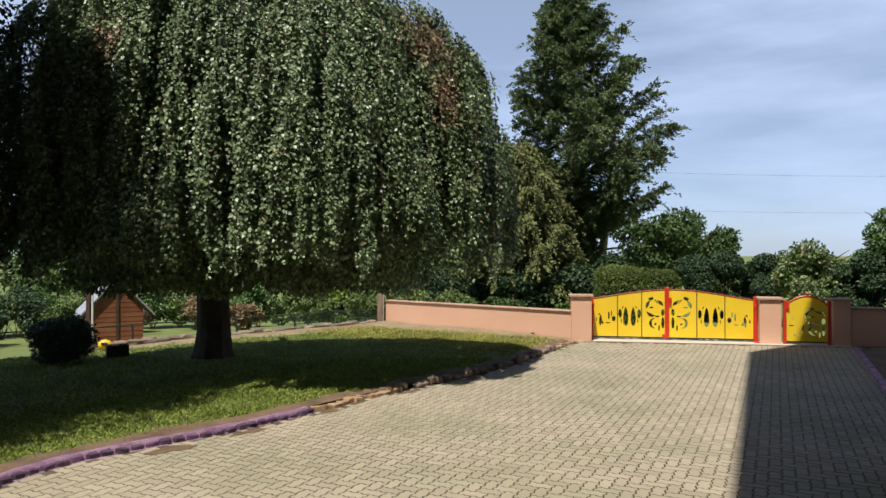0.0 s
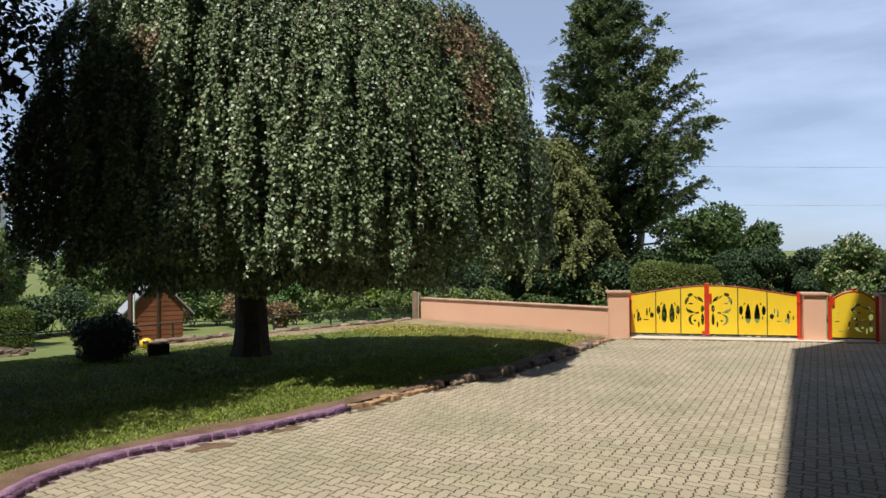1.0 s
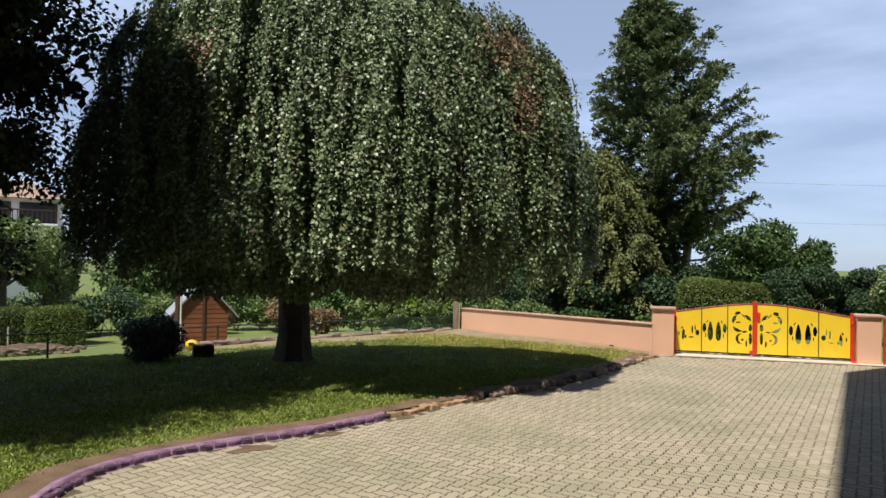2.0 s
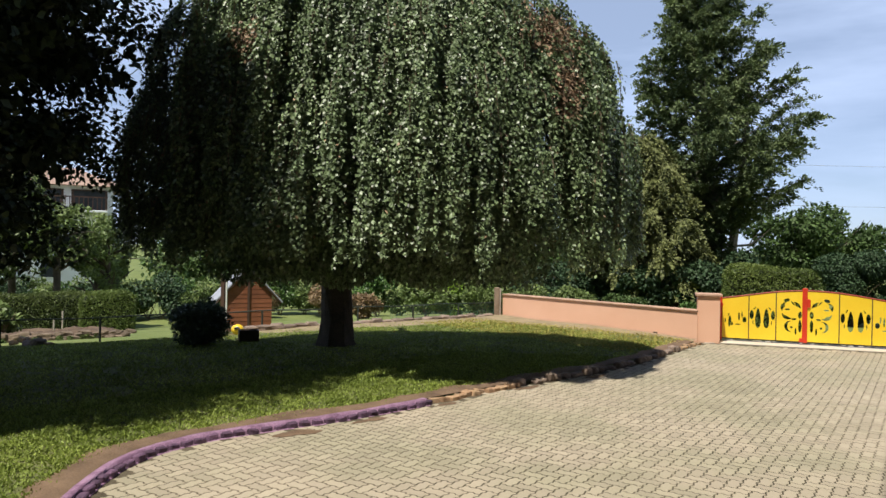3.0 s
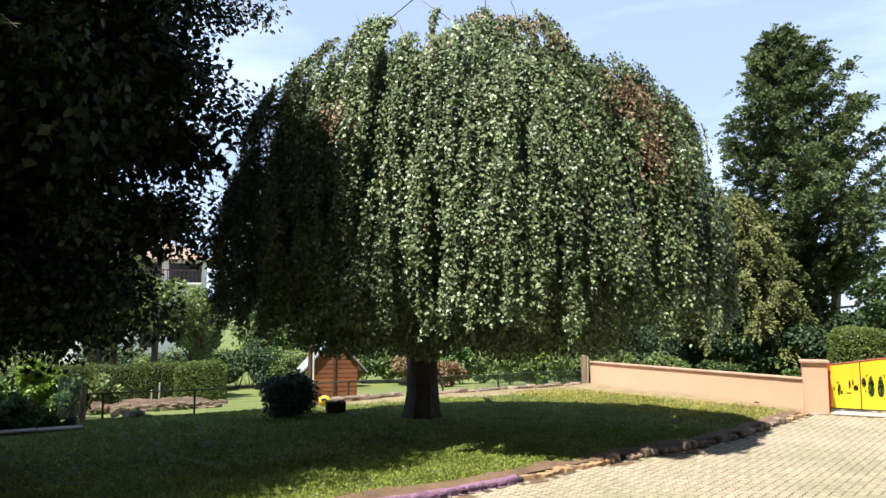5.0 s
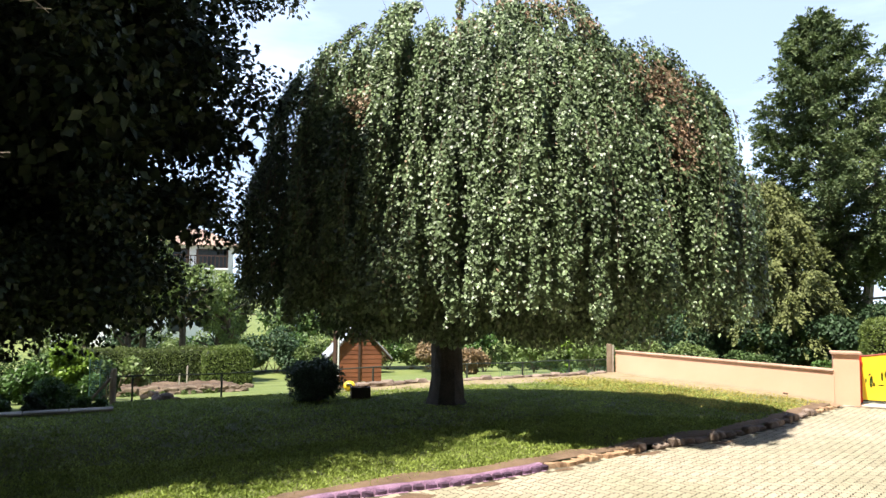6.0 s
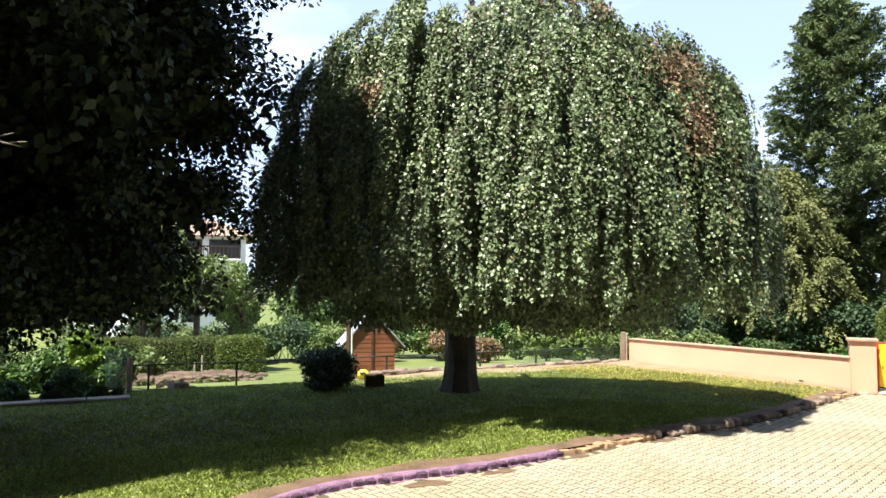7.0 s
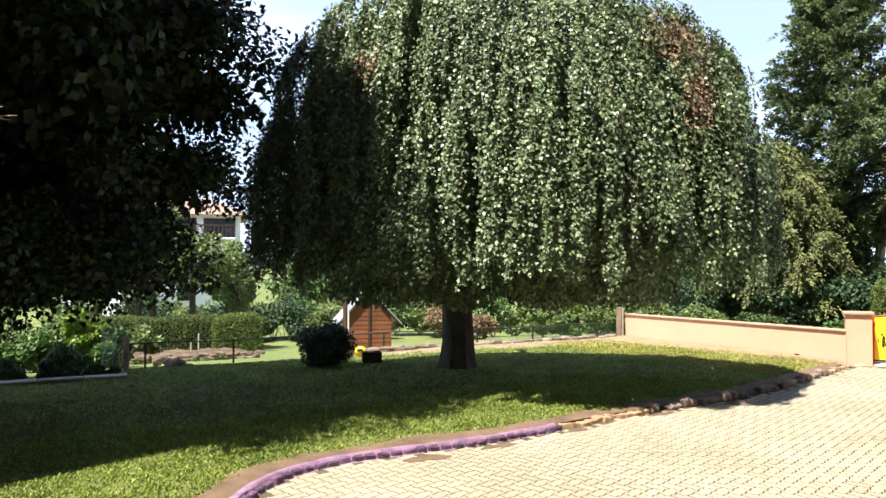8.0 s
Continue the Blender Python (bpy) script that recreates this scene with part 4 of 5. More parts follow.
def hedge(name, a, b, z, thick, height, leaves, size, mat, label, seed, wavy=0.05):
    """A clipped hedge: a near-black box painted as its inner shade, with leaves all over its faces."""
    m, ln = line_frame((*a, z), (*b, z))
    t = thing(name, m, label, "hedge")
    part("shade_core", boxed(0.08, ln - 0.08, -thick / 2 + 0.1, thick / 2 - 0.1, -0.1, height - 0.12, 0.08), M_HEDGESHADE, t)
    n = leaves
    areas = np.array([ln * height, ln * height, ln * thick, thick * height, thick * height])
    f = RNG.choice(5, n, p=areas / areas.sum())
    u, v = RNG.random(n), RNG.random(n)
    pos, nor = np.zeros((n, 3)), np.zeros((n, 3))
    T, Hh = thick / 2, height
    for k, (pf, nf) in enumerate(((lambda u, v: (u * ln, -T + 0 * u, v * Hh), (0, -1, 0.2)), (lambda u, v: (u * ln, T + 0 * u, v * Hh), (0, 1, 0.2)),
                                  (lambda u, v: (u * ln, (v * 2 - 1) * T, Hh + 0 * u), (0, 0, 1)), (lambda u, v: (0 * u, (u * 2 - 1) * T, v * Hh), (-1, 0, 0.2)),
                                  (lambda u, v: (ln + 0 * u, (u * 2 - 1) * T, v * Hh), (1, 0, 0.2)))):
        s = f == k
        pos[s] = np.stack(pf(u[s], v[s]), 1)
        nor[s] = nf
    pos += nor * (RNG.random((n, 1)) * -0.12 + 0.02) + RNG.normal(0, 0.025, (n, 3))
    over = (np.abs(pos[:, 1]) / T) ** 6 + (np.clip(pos[:, 2], 0, None) / Hh) ** 6 + (np.abs(pos[:, 0] - ln / 2) / (ln / 2)) ** (6 * ln / thick)
    k_ = np.where(over > 1, over ** (-1 / 6), 1.0)
    pos[:, 1] *= k_
    pos[:, 2] *= k_
    pos[:, 2] += wavy * np.sin(pos[:, 0] * 2.1 + seed) * (pos[:, 2] / Hh)
    nor = nor + RNG.normal(0, 0.55, (n, 3))
    axis = RNG.normal(0, 1, (n, 3)) + np.array([0, 0, 0.3])
    l = RNG.uniform(0.7, 1.3, n) * size
    part("foliage", leaf_mesh("foliage", pos, axis, nor, l, l * 0.6, mat, 0.15), None, t)
    return t


def conifer(name, x, y, z, height, label, seed, left, right, mat, lean=0.0, lift=0.7, limbs=190, dead=False):
    """A conifer: leaning trunk, rising limbs that end in lumps of needle sprays; left and right give its reach by height."""
    random.seed(seed)
    t = thing(name, pose(x, y, z), label, "tree")
    hs = [0, 0.05, 0.35, 0.7, 1.0]
    bm = bmesh.new()
    tube(bm, [(lean * h, 0.05 * math.sin(7 * h), height * h - (0.2 if h == 0 else 0)) for h in hs], [0.34, 0.27, 0.21, 0.12, 0.02], 10)
    for v in bm.verts:
        a = math.atan2(v.co.y, v.co.x)
        v.co.xy *= 1 + 0.06 * math.sin(5 * a + v.co.z)
    part("trunk", bm, M_BARK, t)
    bm = bmesh.new()
    rng = np.random.default_rng(seed)
    P, A, N = [], [], []
    zs = [q[0] for q in left]
    for k in range(limbs):
        f = (k + random.random()) / limbs
        tip = height * (0.06 + 0.94 * f ** 0.92)
        a = k * 2.399 + random.uniform(-0.4, 0.4)
        side = (1 + math.cos(a)) / 2
        ln = np.interp(tip, zs, [q[1] for q in left]) * (1 - side) + np.interp(tip, [q[0] for q in right], [q[1] for q in right]) * side
        ln = float(ln) * random.choice((0.55, 0.75, 0.92, 1.0, 1.03))
        if ln < 0.25:
            continue
        base = max(0.3, tip - ln * lift * 0.75)
        ax_ = lean * base / height
        pts = limb_tube(bm, (ax_, 0, base), (math.cos(a), math.sin(a), lift), math.hypot(ln, ln * lift * 0.7), 0.035 * (1.25 - f), 6, 0.03, 0.10)
        arr = np.array([tuple(q) for q in pts])
        o = np.array([math.cos(a), math.sin(a), 0])
        up = lift > 0.4
        for b_ in range(int(9 + 12 * ln)):
            s_ = (len(arr) - 1.001) * (1 - 0.8 * rng.random() ** 1.3)
            i0 = int(s_)
            c = arr[i0] * (1 - (s_ - i0)) + arr[i0 + 1] * (s_ - i0)
            across = np.array([-o[1], o[0], 0]) * rng.choice((-1, 1))
            dirv = o * rng.uniform(0.2, 1.0) + across * rng.uniform(0.1, 0.9) + np.array([0, 0, rng.uniform(-0.25, 0.75) if up else rng.uniform(-0.6, 0.3)])
            dirv = dirv / np.linalg.norm(dirv)
            m_ = int(rng.integers(26, 46))
            tt = rng.random(m_)[:, None]
            lb = rng.uniform(0.25, 0.62)
            q = c + dirv * tt * lb - np.array([0, 0, 1]) * tt ** 2 * lb * (0.35 if up else 0.8) + rng.normal(0, 0.045, (m_, 3)) * (1.25 - tt)
            P.append(q)
            A.append(dirv * 0.9 + rng.normal(0, 0.5, (m_, 3)) + np.array([0, 0, -0.1 if up else -0.6]))
            N.append(o * 0.4 + rng.normal(0, 0.45, (m_, 3)) + np.array([0, 0, 0.7]))
    part("branchwork", bm, M_PALEBARK, t)["kind"] = "stuff"
    P, A, N = np.concatenate(P), np.concatenate(A), np.concatenate(N)
    n = len(P)
    l = rng.uniform(0.07, 0.14, n)
    part("crown", leaf_mesh("crown", P, A, N, l, l * rng.uniform(0.34, 0.55, n), mat, 0.1), None, t)
    if dead:
        bm = bmesh.new()
        tube(bm, [(0.1, -0.3, 2.25), (0.5, -0.5, 2.15), (0.95, -0.6, 2.2), (1.3, -0.7, 2.5), (1.55, -0.7, 2.75)], [0.05, 0.045, 0.04, 0.03, 0.012], 6)
        tube(bm, [(0.9, -0.6, 2.19), (1.05, -0.62, 2.45), (1.3, -0.6, 2.6)], [0.02, 0.016, 0.006], 5)
        part("dead_branch", bm, M_PALEBARK, t, "bare pale dead branch")
        bm = bmesh.new()
        tube(bm, [(-0.35, 0.1, -0.2), (-0.4, 0.0, 2.0), (-0.55, 0.1, 5.0), (-0.7, 0.0, 8.0)], [0.17, 0.14, 0.10, 0.04], 8)
        tube(bm, [(0.35, 0.2, -0.2), (0.55, 0.1, 2.0), (0.9, 0.1, 5.0), (1.0, 0.0, 8.2)], [0.17, 0.15, 0.10, 0.04], 8)
        part("side_stem", bm, M_PALEBARK, t, "grey bare side stems")
    return t


conifer("conifer", 5.0, 24.8, -0.06, 11.1, "tall dark green conifer with bare grey branches showing", 3,
        [(0.5, 0.8), (2.5, 1.6), (5.0, 2.4), (7.4, 2.2), (9.0, 1.6), (10.1, 1.15), (11.2, 0.3)],
        [(2.9, 0.25), (3.5, 2.0), (4.2, 2.9), (5.3, 3.55), (6.5, 3.0), (7.6, 2.65), (8.4, 2.2), (9.6, 1.9), (10.3, 1.15), (11.2, 0.25)], M_CONIFER, -0.7, 0.8, 215, True)
conifer("conifer", 2.45, 23.0, -0.06, 5.6, "lower olive-green conifer with drooping sprays", 8,
        [(0.4, 1.5), (2.0, 2.0), (3.5, 2.1), (4.6, 1.7), (5.6, 0.4)], [(0.4, 1.2), (1.5, 1.75), (3.0, 1.85), (3.8, 1.3), (4.6, 0.9), (5.6, 0.3)], M_CONIFER2, 0.0, 0.25, 150)

# the big shade tree close to the house
def shade_tree():
    random.seed(21)
    t = thing("shade_tree", pose(-9.1, 7.1, 0.05), "large dense tree with overhanging branches, its shade deepened by near-black leaf colour", "tree")
    bm = bmesh.new()
    tube(bm, [(0, 0, -0.2), (0, 0, 0.3), (0.1, 0, 2.0), (0.1, 0.1, 5), (0, 0, 9)], [0.5, 0.36, 0.3, 0.22, 0.06], 12)
    part("trunk", bm, M_BARK, t)
    cl = []
    for k in range(64):
        a = k * 2.399
        f = k / 63
        z = 1.6 + 6.6 * f
        R = float(np.interp(f, [0, 0.12, 0.25, 0.4, 0.55, 0.8, 1], [2.6, 3.5, 3.75, 4.1, 4.6, 4.3, 1.5]))
        ln = R * random.uniform(0.85, 1.02)
        if math.cos(a) < 0.0 and math.sin(a) > 0.1:       # thinner on the garden side
            ln *= 0.75
        bm = bmesh.new()
        pts = limb_tube(bm, (0, 0, z), (math.cos(a), math.sin(a), 0.25), ln, 0.08, 7, 0.035, 0.12)
        part("limb", bm, M_BARK, t)
        for p in pts[1:]:
            for _ in range(2):
                s_ = random.uniform(0.35, 0.62)
                cl.append((p.x + random.gauss(0, 0.3), p.y + random.gauss(0, 0.3), p.z - random.uniform(-0.15, 0.35), s_, s_, s_ * 0.8))
    for k in range(11):                       # high boughs over the yard side, added out of view to cast leafy shade
        a = radians(-8 - 4.2 * k + random.uniform(-2, 2))
        bm = bmesh.new()
        pts = limb_tube(bm, (0, 0, 5.3 + 0.5 * (k * 3 % 5)), (math.cos(a), math.sin(a), 0.2), random.uniform(4.3, 4.7), 0.08, 7, 0.03, 0.05)
        part("limb", bm, M_BARK, t)
        for p in pts[3:]:
            for _ in range(3):
                s_ = random.uniform(0.3, 0.5)
                cl.append((p.x + random.gauss(0, 0.22), p.y + random.gauss(0, 0.22), p.z - random.uniform(-0.15, 0.3), s_, s_, s_ * 0.8))
    for deg, ln in ((-11, 3.4), (-19, 3.3), (-28, 3.2), (-3, 3.2)):      # low drooping boughs
        a = radians(deg)
        bm = bmesh.new()
        pts = limb_tube(bm, (0, 0, 2.5), (math.cos(a), math.sin(a), 0.1), ln, 0.07, 7, 0.075, 0.04)
        part("limb", bm, M_BARK, t)
        for p in pts[2:]:
            for _ in range(3):
                s_ = random.uniform(0.28, 0.45)
                cl.append((p.x + random.gauss(0, 0.2), p.y + random.gauss(0, 0.2), p.z - random.uniform(-0.3, 0.2), s_, s_, s_ * 0.8))
    for p0, p1, p2 in (((3.85, -2.9, 4.3), (4.0, -2.72, 4.36), (4.1, -2.5, 4.22)), ((3.7, -3.0, 3.12), (3.8, -2.82, 3.02), (3.88, -2.65, 3.0))):
        bm = bmesh.new()
        tube(bm, [Vector(p0), Vector(p1), Vector(p2)], [0.012, 0.010, 0.004], 5)
        d_ = (Vector(p2) - Vector(p0))
        for f_ in (0.3, 0.55, 0.8):
            q_ = Vector(p0) + d_ * f_
            tube(bm, [q_, q_ + Vector((0.06, 0.10, 0.10 - 0.1 * f_))], [0.006, 0.003], 4)
        part("bare_twig", bm, M_PALEBARK, t, "bare pale twig")
    # outer and inner leaves share the colour darkened for shade
    part("crown", leafy("crown", cl, 235000, 0.088, M_SHADEDLEAF, 0.5, 0.8, 0.68), None, t)
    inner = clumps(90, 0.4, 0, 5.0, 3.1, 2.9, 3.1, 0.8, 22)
    part("inner_foliage", leafy("inner_foliage", inner, 52000, 0.15, M_SHADEDLEAF, 0.3, 0.9, 0.7), None, t)
    return t


shade_tree()

# ================= behind the gate and the wall =================
hedge("clipped_hedge", (4.05, 18.9), (6.1, 18.65), -0.06, 1.0, 1.62, 22000, 0.05, M_HEDGE_LIGHT, "clipped green hedge behind the gate", 1, 0.06)
bush("thuja_bush", 7.75, 21.0, -0.06, 0.95, 0.9, 1.2, 20000, 0.075, M_THUJA, "dark green thuja bush", 31, 20, "thujas behind the gate")
bush("thuja_bush", 9.25, 20.8, -0.06, 0.85, 0.8, 1.05, 18000, 0.075, M_THUJA, "dark green thuja bush", 32, 18, "thujas behind the gate")
bush("thuja_bush", 10.75, 18.3, -0.06, 0.7, 0.7, 1.08, 18000, 0.075, M_THUJA, "dark green thuja bush beside the pale shrub", 33, 16, "thujas behind the gate")
vs_ = bush("variegated_shrub", 9.6, 18.9, -0.06, 0.95, 0.8, 1.15, 2600, 0.10, M_CREAM, "green shrub with pale cream flowers behind the small gate", 34, 22)
part("green_foliage", leafy("green_foliage", clumps(22, 0, 0, 1.15, 0.68, 0.6, 0.95, 0.34, 34), 6500, 0.09, M_BUSH), None, vs_)
round_tree("small_tree", 11.75, 18.4, -0.06, 3.75, 1.15, 14000, 0.09, M_BUSH, "small round green tree beyond the wall", 35, 0.08, None, 0.25, 24)
round_tree("broadleaf_tree", 9.2, 30.5, -0.06, 4.1, 2.3, 12000, 0.16, M_FAR, "broad green tree beyond the road", 36, 0.14, None, 0.12, 34)
round_tree("broadleaf_tree", 11.3, 31.5, -0.06, 3.7, 1.9, 11000, 0.16, M_FAR, "green tree beyond the road", 37, 0.14, None, 0.12, 34)
round_tree("broadleaf_tree", 17.0, 33.0, -0.06, 2.1, 2.2, 9000, 0.16, M_FAR, "low green tree far beyond the road", 38, 0.14, None, 0.1, 30)
for i, (x, y, rx, rz) in enumerate(((-0.6, 23.6, 1.2, 0.8), (0.8, 22.6, 1.1, 0.75), (2.4, 22.0, 1.2, 0.85), (3.9, 21.9, 1.1, 0.9), (5.4, 22.6, 1.0, 1.0))):
    bush("yew_bush", x, y, -0.06, rx, rx * 0.8, rz, 7000, 0.11, M_THUJA, "dark evergreen bush under the conifers", 140 + i, 18, "evergreen bushes under the conifers")
for i, (x, y, rx, rz, mt) in enumerate(((-2.2, 20.6, 0.8, 0.5, M_GARDENLEAF), (-1.0, 20.4, 0.7, 0.55, M_GARDENLEAF), (0.3, 19.9, 0.75, 0.5, M_GARDENLEAF), (1.7, 19.4, 0.6, 0.42, M_FAR), (3.2, 17.6, 0.5, 0.40, M_BUSH), (-3.6, 21.4, 0.6, 0.42, M_GARDENLEAF))):
    bush("border_bush", x, y, -0.06, rx, rx, rz, 3500, 0.075, mt, "leafy green bush behind the low wall", 40 + i, 10, "bushes behind the wall")

# ================= fence and garden =================
def rail_fence():
    m, ln = line_frame(FENCE_A, FENCE_B)
    fz = thing("fence", m, "low dark metal rail fence on a rough stone edging", "fence")
    for px in (0.33, 1.97, 3.6, 5.2, 7.55, 9.1, 10.5):
        part("post", boxed(px - 0.018, px + 0.018, -0.018, 0.018, -0.15, 0.45, 0.004), M_GREENPAINT, fz)
    for z in (0.44, ):
        bm = bmesh.new()
        tube(bm, [(ln * i / 24, 0, z + 0.012 * math.sin(i * 1.3)) for i in range(25)], [0.015] * 25, 6)
        part("rail", bm, M_GREENPAINT, fz)
    # wire mesh in the last stretch
    bm = bmesh.new()
    x0 = ln * 0.72
    for k in range(12):
        z = 0.06 + 0.36 * k / 11
        tube(bm, [(x0, 0.02, z), (ln, 0.02, z)], [0.0025, 0.0025], 3, False)
    x = x0
    while x < ln:
        tube(bm, [(x, 0.02, 0.05), (x, 0.02, 0.43)], [0.0025, 0.0025], 3, False)
        x += 0.06
    part("wire_mesh", bm, M_MESHWIRE, fz)
    stones = [rock_mesh("edging_stone", 0.34, 0.22, 0.11 + 0.02 * k, M_RUBBLE, k + 50) for k in range(4)]
    for i in range(15, int(ln / 0.28)):
        ob = part("edging_stone", stones[(i * 5 + i // 4) % 4], None, fz)
        ob.matrix_basis = pose(0.14 + i * 0.28, -0.18 + random.uniform(-0.03, 0.03), 0.03, random.uniform(-8, 8), random.uniform(-6, 6), random.uniform(-12, 12))
    return fz


rail_fence()

# timber post where wall and fence meet
wp = thing("timber_post", pose(-1.70, 19.32, 0), "weathered timber post at the end of the wall", "post")
part("post_shaft", boxed(-0.07, 0.07, -0.06, 0.06, -0.2, 0.84, 0.012), M_POSTWOOD, wp)
# pale strip puts the post's sunlit side into its colour
part("batten", boxed(0.075, 0.11, -0.05, 0.05, 0.0, 0.80, 0.003), M_GARDENSTONE, wp)

# timber corner post with a brace at the other end
cp = thing("corner_post", pose(-10.15, 11.2, 0), "rough brown timber corner post with a sloping brace", "post")
part("post_shaft", boxed(-0.042, 0.042, -0.042, 0.042, -0.2, 0.60, 0.012), M_POSTWOOD, cp)
bm = bmesh.new()
tube(bm, [(-0.28, -0.3, 0.0), (-0.04, -0.03, 0.42)], [0.028, 0.025], 6)
part("brace", bm, M_POSTWOOD, cp)

heap = thing("rubble_heap", pose(-9.95, 11.75, -0.08), "heap of rough pale stones by the corner post", "stones")
for k in range(11):
    ob = part("stone", rubbles[k % 4] if k % 3 else tans[k % 4], None, heap)
    ob.matrix_basis = pose(random.uniform(-0.35, 0.7), random.uniform(-0.2, 0.35), random.uniform(0.0, 0.1), random.uniform(-20, 20), random.uniform(-20, 20), random.uniform(0, 180))

# low wall with coping at the far edge of the lawn
m, ln = line_frame((*LOW_WALL[0], 0), (*LOW_WALL[1], 0))
lw = thing("wall_3", m, "low stone edging wall with pale coping beside the lawn", "wall", kind="structure")
part("wall_body", boxed(0, ln, -0.1, 0.1, -0.2, 0.075, 0.01), M_RUBBLE, lw)
for i in range(7):
    part("coping", boxed(ln * i / 7 + 0.005, ln * (i + 1) / 7 - 0.005, -0.14, 0.14, 0.075, 0.115, 0.012), M_GARDENSTONE, lw)


def shed():
    s = thing("garden_hut", pose(-8.35, 18.35, ground_z(-8.35, 18.35) - 0.04, 0, 0, 31), "small brown timber garden hut with grey sheet roof", "shed")
    w, d, he, hr = 1.24, 1.4, 1.05, 1.70
    n = 13
    for i in range(n):
        z0, z1 = 0.02 + (hr - 0.1) * i / n, 0.02 + (hr - 0.1) * (i + 1) / n - 0.006
        top = lambda z: w / 2 if z < he else max(0.02, w / 2 * (1 - (z - he) / (hr - he)))
        bm = bmesh.new()
        a, b = top(z0), top(z1)
        vs = [bm.verts.new(q) for q in ((-a, -0.006, z0), (a, -0.006, z0), (b, 0.0, z1), (-b, 0.0, z1), (-a, 0.02, z0), (a, 0.02, z0), (b, 0.02, z1), (-b, 0.02, z1))]
        for q in ((0, 1, 2, 3), (7, 6, 5, 4), (0, 4, 5, 1), (1, 5, 6, 2), (2, 6, 7, 3), (3, 7, 4, 0)):
            bm.faces.new([vs[i2] for i2 in q])
        part("board", bm, M_SHEDWOOD, s)
    part("side_wall", boxed(-w / 2, -w / 2 + 0.03, 0.022, d, 0.02, he), M_SHEDWOOD, s)
    part("side_wall", boxed(w / 2 - 0.03, w / 2, 0.022, d, 0.02, he), M_SHEDWOOD, s)
    part("back_wall", boxed(-w / 2 + 0.032, w / 2 - 0.032, d - 0.03, d, 0.02, he), M_SHEDWOOD, s)
    part("centre_stud", boxed(-0.03, 0.035, -0.04, -0.014, 0.0, hr - 0.06, 0.004), M_DARKWOOD, s)
    rise, run = hr - he + 0.02, w / 2
    for sg in (-1, 1):
        bm = bmesh.new()
        ext = 1.46
        p = [(0, hr + 0.03), (sg * run * ext, hr + 0.03 - rise * ext)]
        vs = []
        for yy in (-0.09, d + 0.12):
            for (x, z) in p:
                vs += [bm.verts.new((x, yy, z)), bm.verts.new((x, yy, z + 0.045))]
        for q in ((0, 1, 3, 2), (4, 6, 7, 5), (1, 5, 7, 3), (0, 2, 6, 4), (2, 3, 7, 6), (0, 4, 5, 1)):
            bm.faces.new([vs[i2] for i2 in q])
        part("roof_slope", bm, M_METALROOF, s, "grey metal roof sheet")
    for sg in (-1, 1):
        bm = bmesh.new()
        tube(bm, [(sg * 0.02, -0.06, hr - 0.02), (sg * run * 1.4, -0.06, hr - 0.02 - rise * 1.4)], [0.03, 0.03], 4)
        part("bargeboard", bm, M_DARKWOOD, s)
    return s


shed()
pp = thing("grey_post", pose(-8.5, 17.2, ground_z(-8.5, 17.2)), "brown timber post beside the garden hut", "post")
part("post_shaft", boxed(-0.055, 0.045, -0.06, 0.06, -0.1, 1.45, 0.01), M_DARKWOOD, pp)
part("white_batten", boxed(0.075, 0.11, -0.05, -0.01, -0.1, 1.42, 0.004), M_POLE, pp)

bush("round_bush", -6.42, 12.15, 0.04, 0.55, 0.50, 0.42, 16000, 0.05, M_DARKBUSH, "dark round evergreen bush in shade on the lawn", 51, 60)
pl = thing("planter", pose(-5.82, 12.8, 0.06, 0, 0, 30), "low dark brown wooden planter box", "planter")
for x0, x1, y0, y1 in ((-0.18, 0.18, -0.14, -0.11), (-0.18, 0.18, 0.11, 0.14), (-0.18, -0.15, -0.108, 0.108), (0.15, 0.18, -0.108, 0.108)):
    part("side", boxed(x0, x1, y0, y1, 0, 0.22, 0.005), M_BOX, pl)
part("earth", boxed(-0.148, 0.148, -0.108, 0.108, 0.0, 0.19), M_SOIL, pl)

ty = thing("garden_toy", pose(-6.56, 13.9, 0.02), "yellow rounded plastic garden toy with a dark opening", "toy")
bm = bmesh.new()
bmesh.ops.create_uvsphere(bm, u_segments=20, v_segments=12, radius=0.13, matrix=Matrix.Translation((0, 0, 0.115)) @ Matrix.Diagonal((1, 0.9, 0.85, 1)))
part("shell", bm, M_TOY, ty)
bm = bmesh.new()
tube(bm, [(0.045 + 0.06 * math.cos(a), -0.118, 0.12 + 0.05 * math.sin(a)) for a in np.linspace(0.2, 2.7, 9)], [0.02] * 9, 6)
part("handle", bm, M_BLACK, ty)

# raised beds, hedges and shrubs of the garden behind the fence
def gz(x, y):
    return ground_z(x, y)


hedge("garden_hedge", (-21.6, 20.9), (-17.0, 24.2), gz(-18.5, 22.6) - 0.05, 1.2, 1.5, 30000, 0.06, M_HEDGE, "clipped green hedge around the vegetable beds", 4, 0.05)
hedge("garden_hedge", (-17.15, 23.5), (-15.75, 24.6), gz(-16.4, 24) - 0.05, 1.7, 1.5, 20000, 0.06, M_HEDGE_LIGHT, "square clipped light-green hedge block", 5, 0.04)


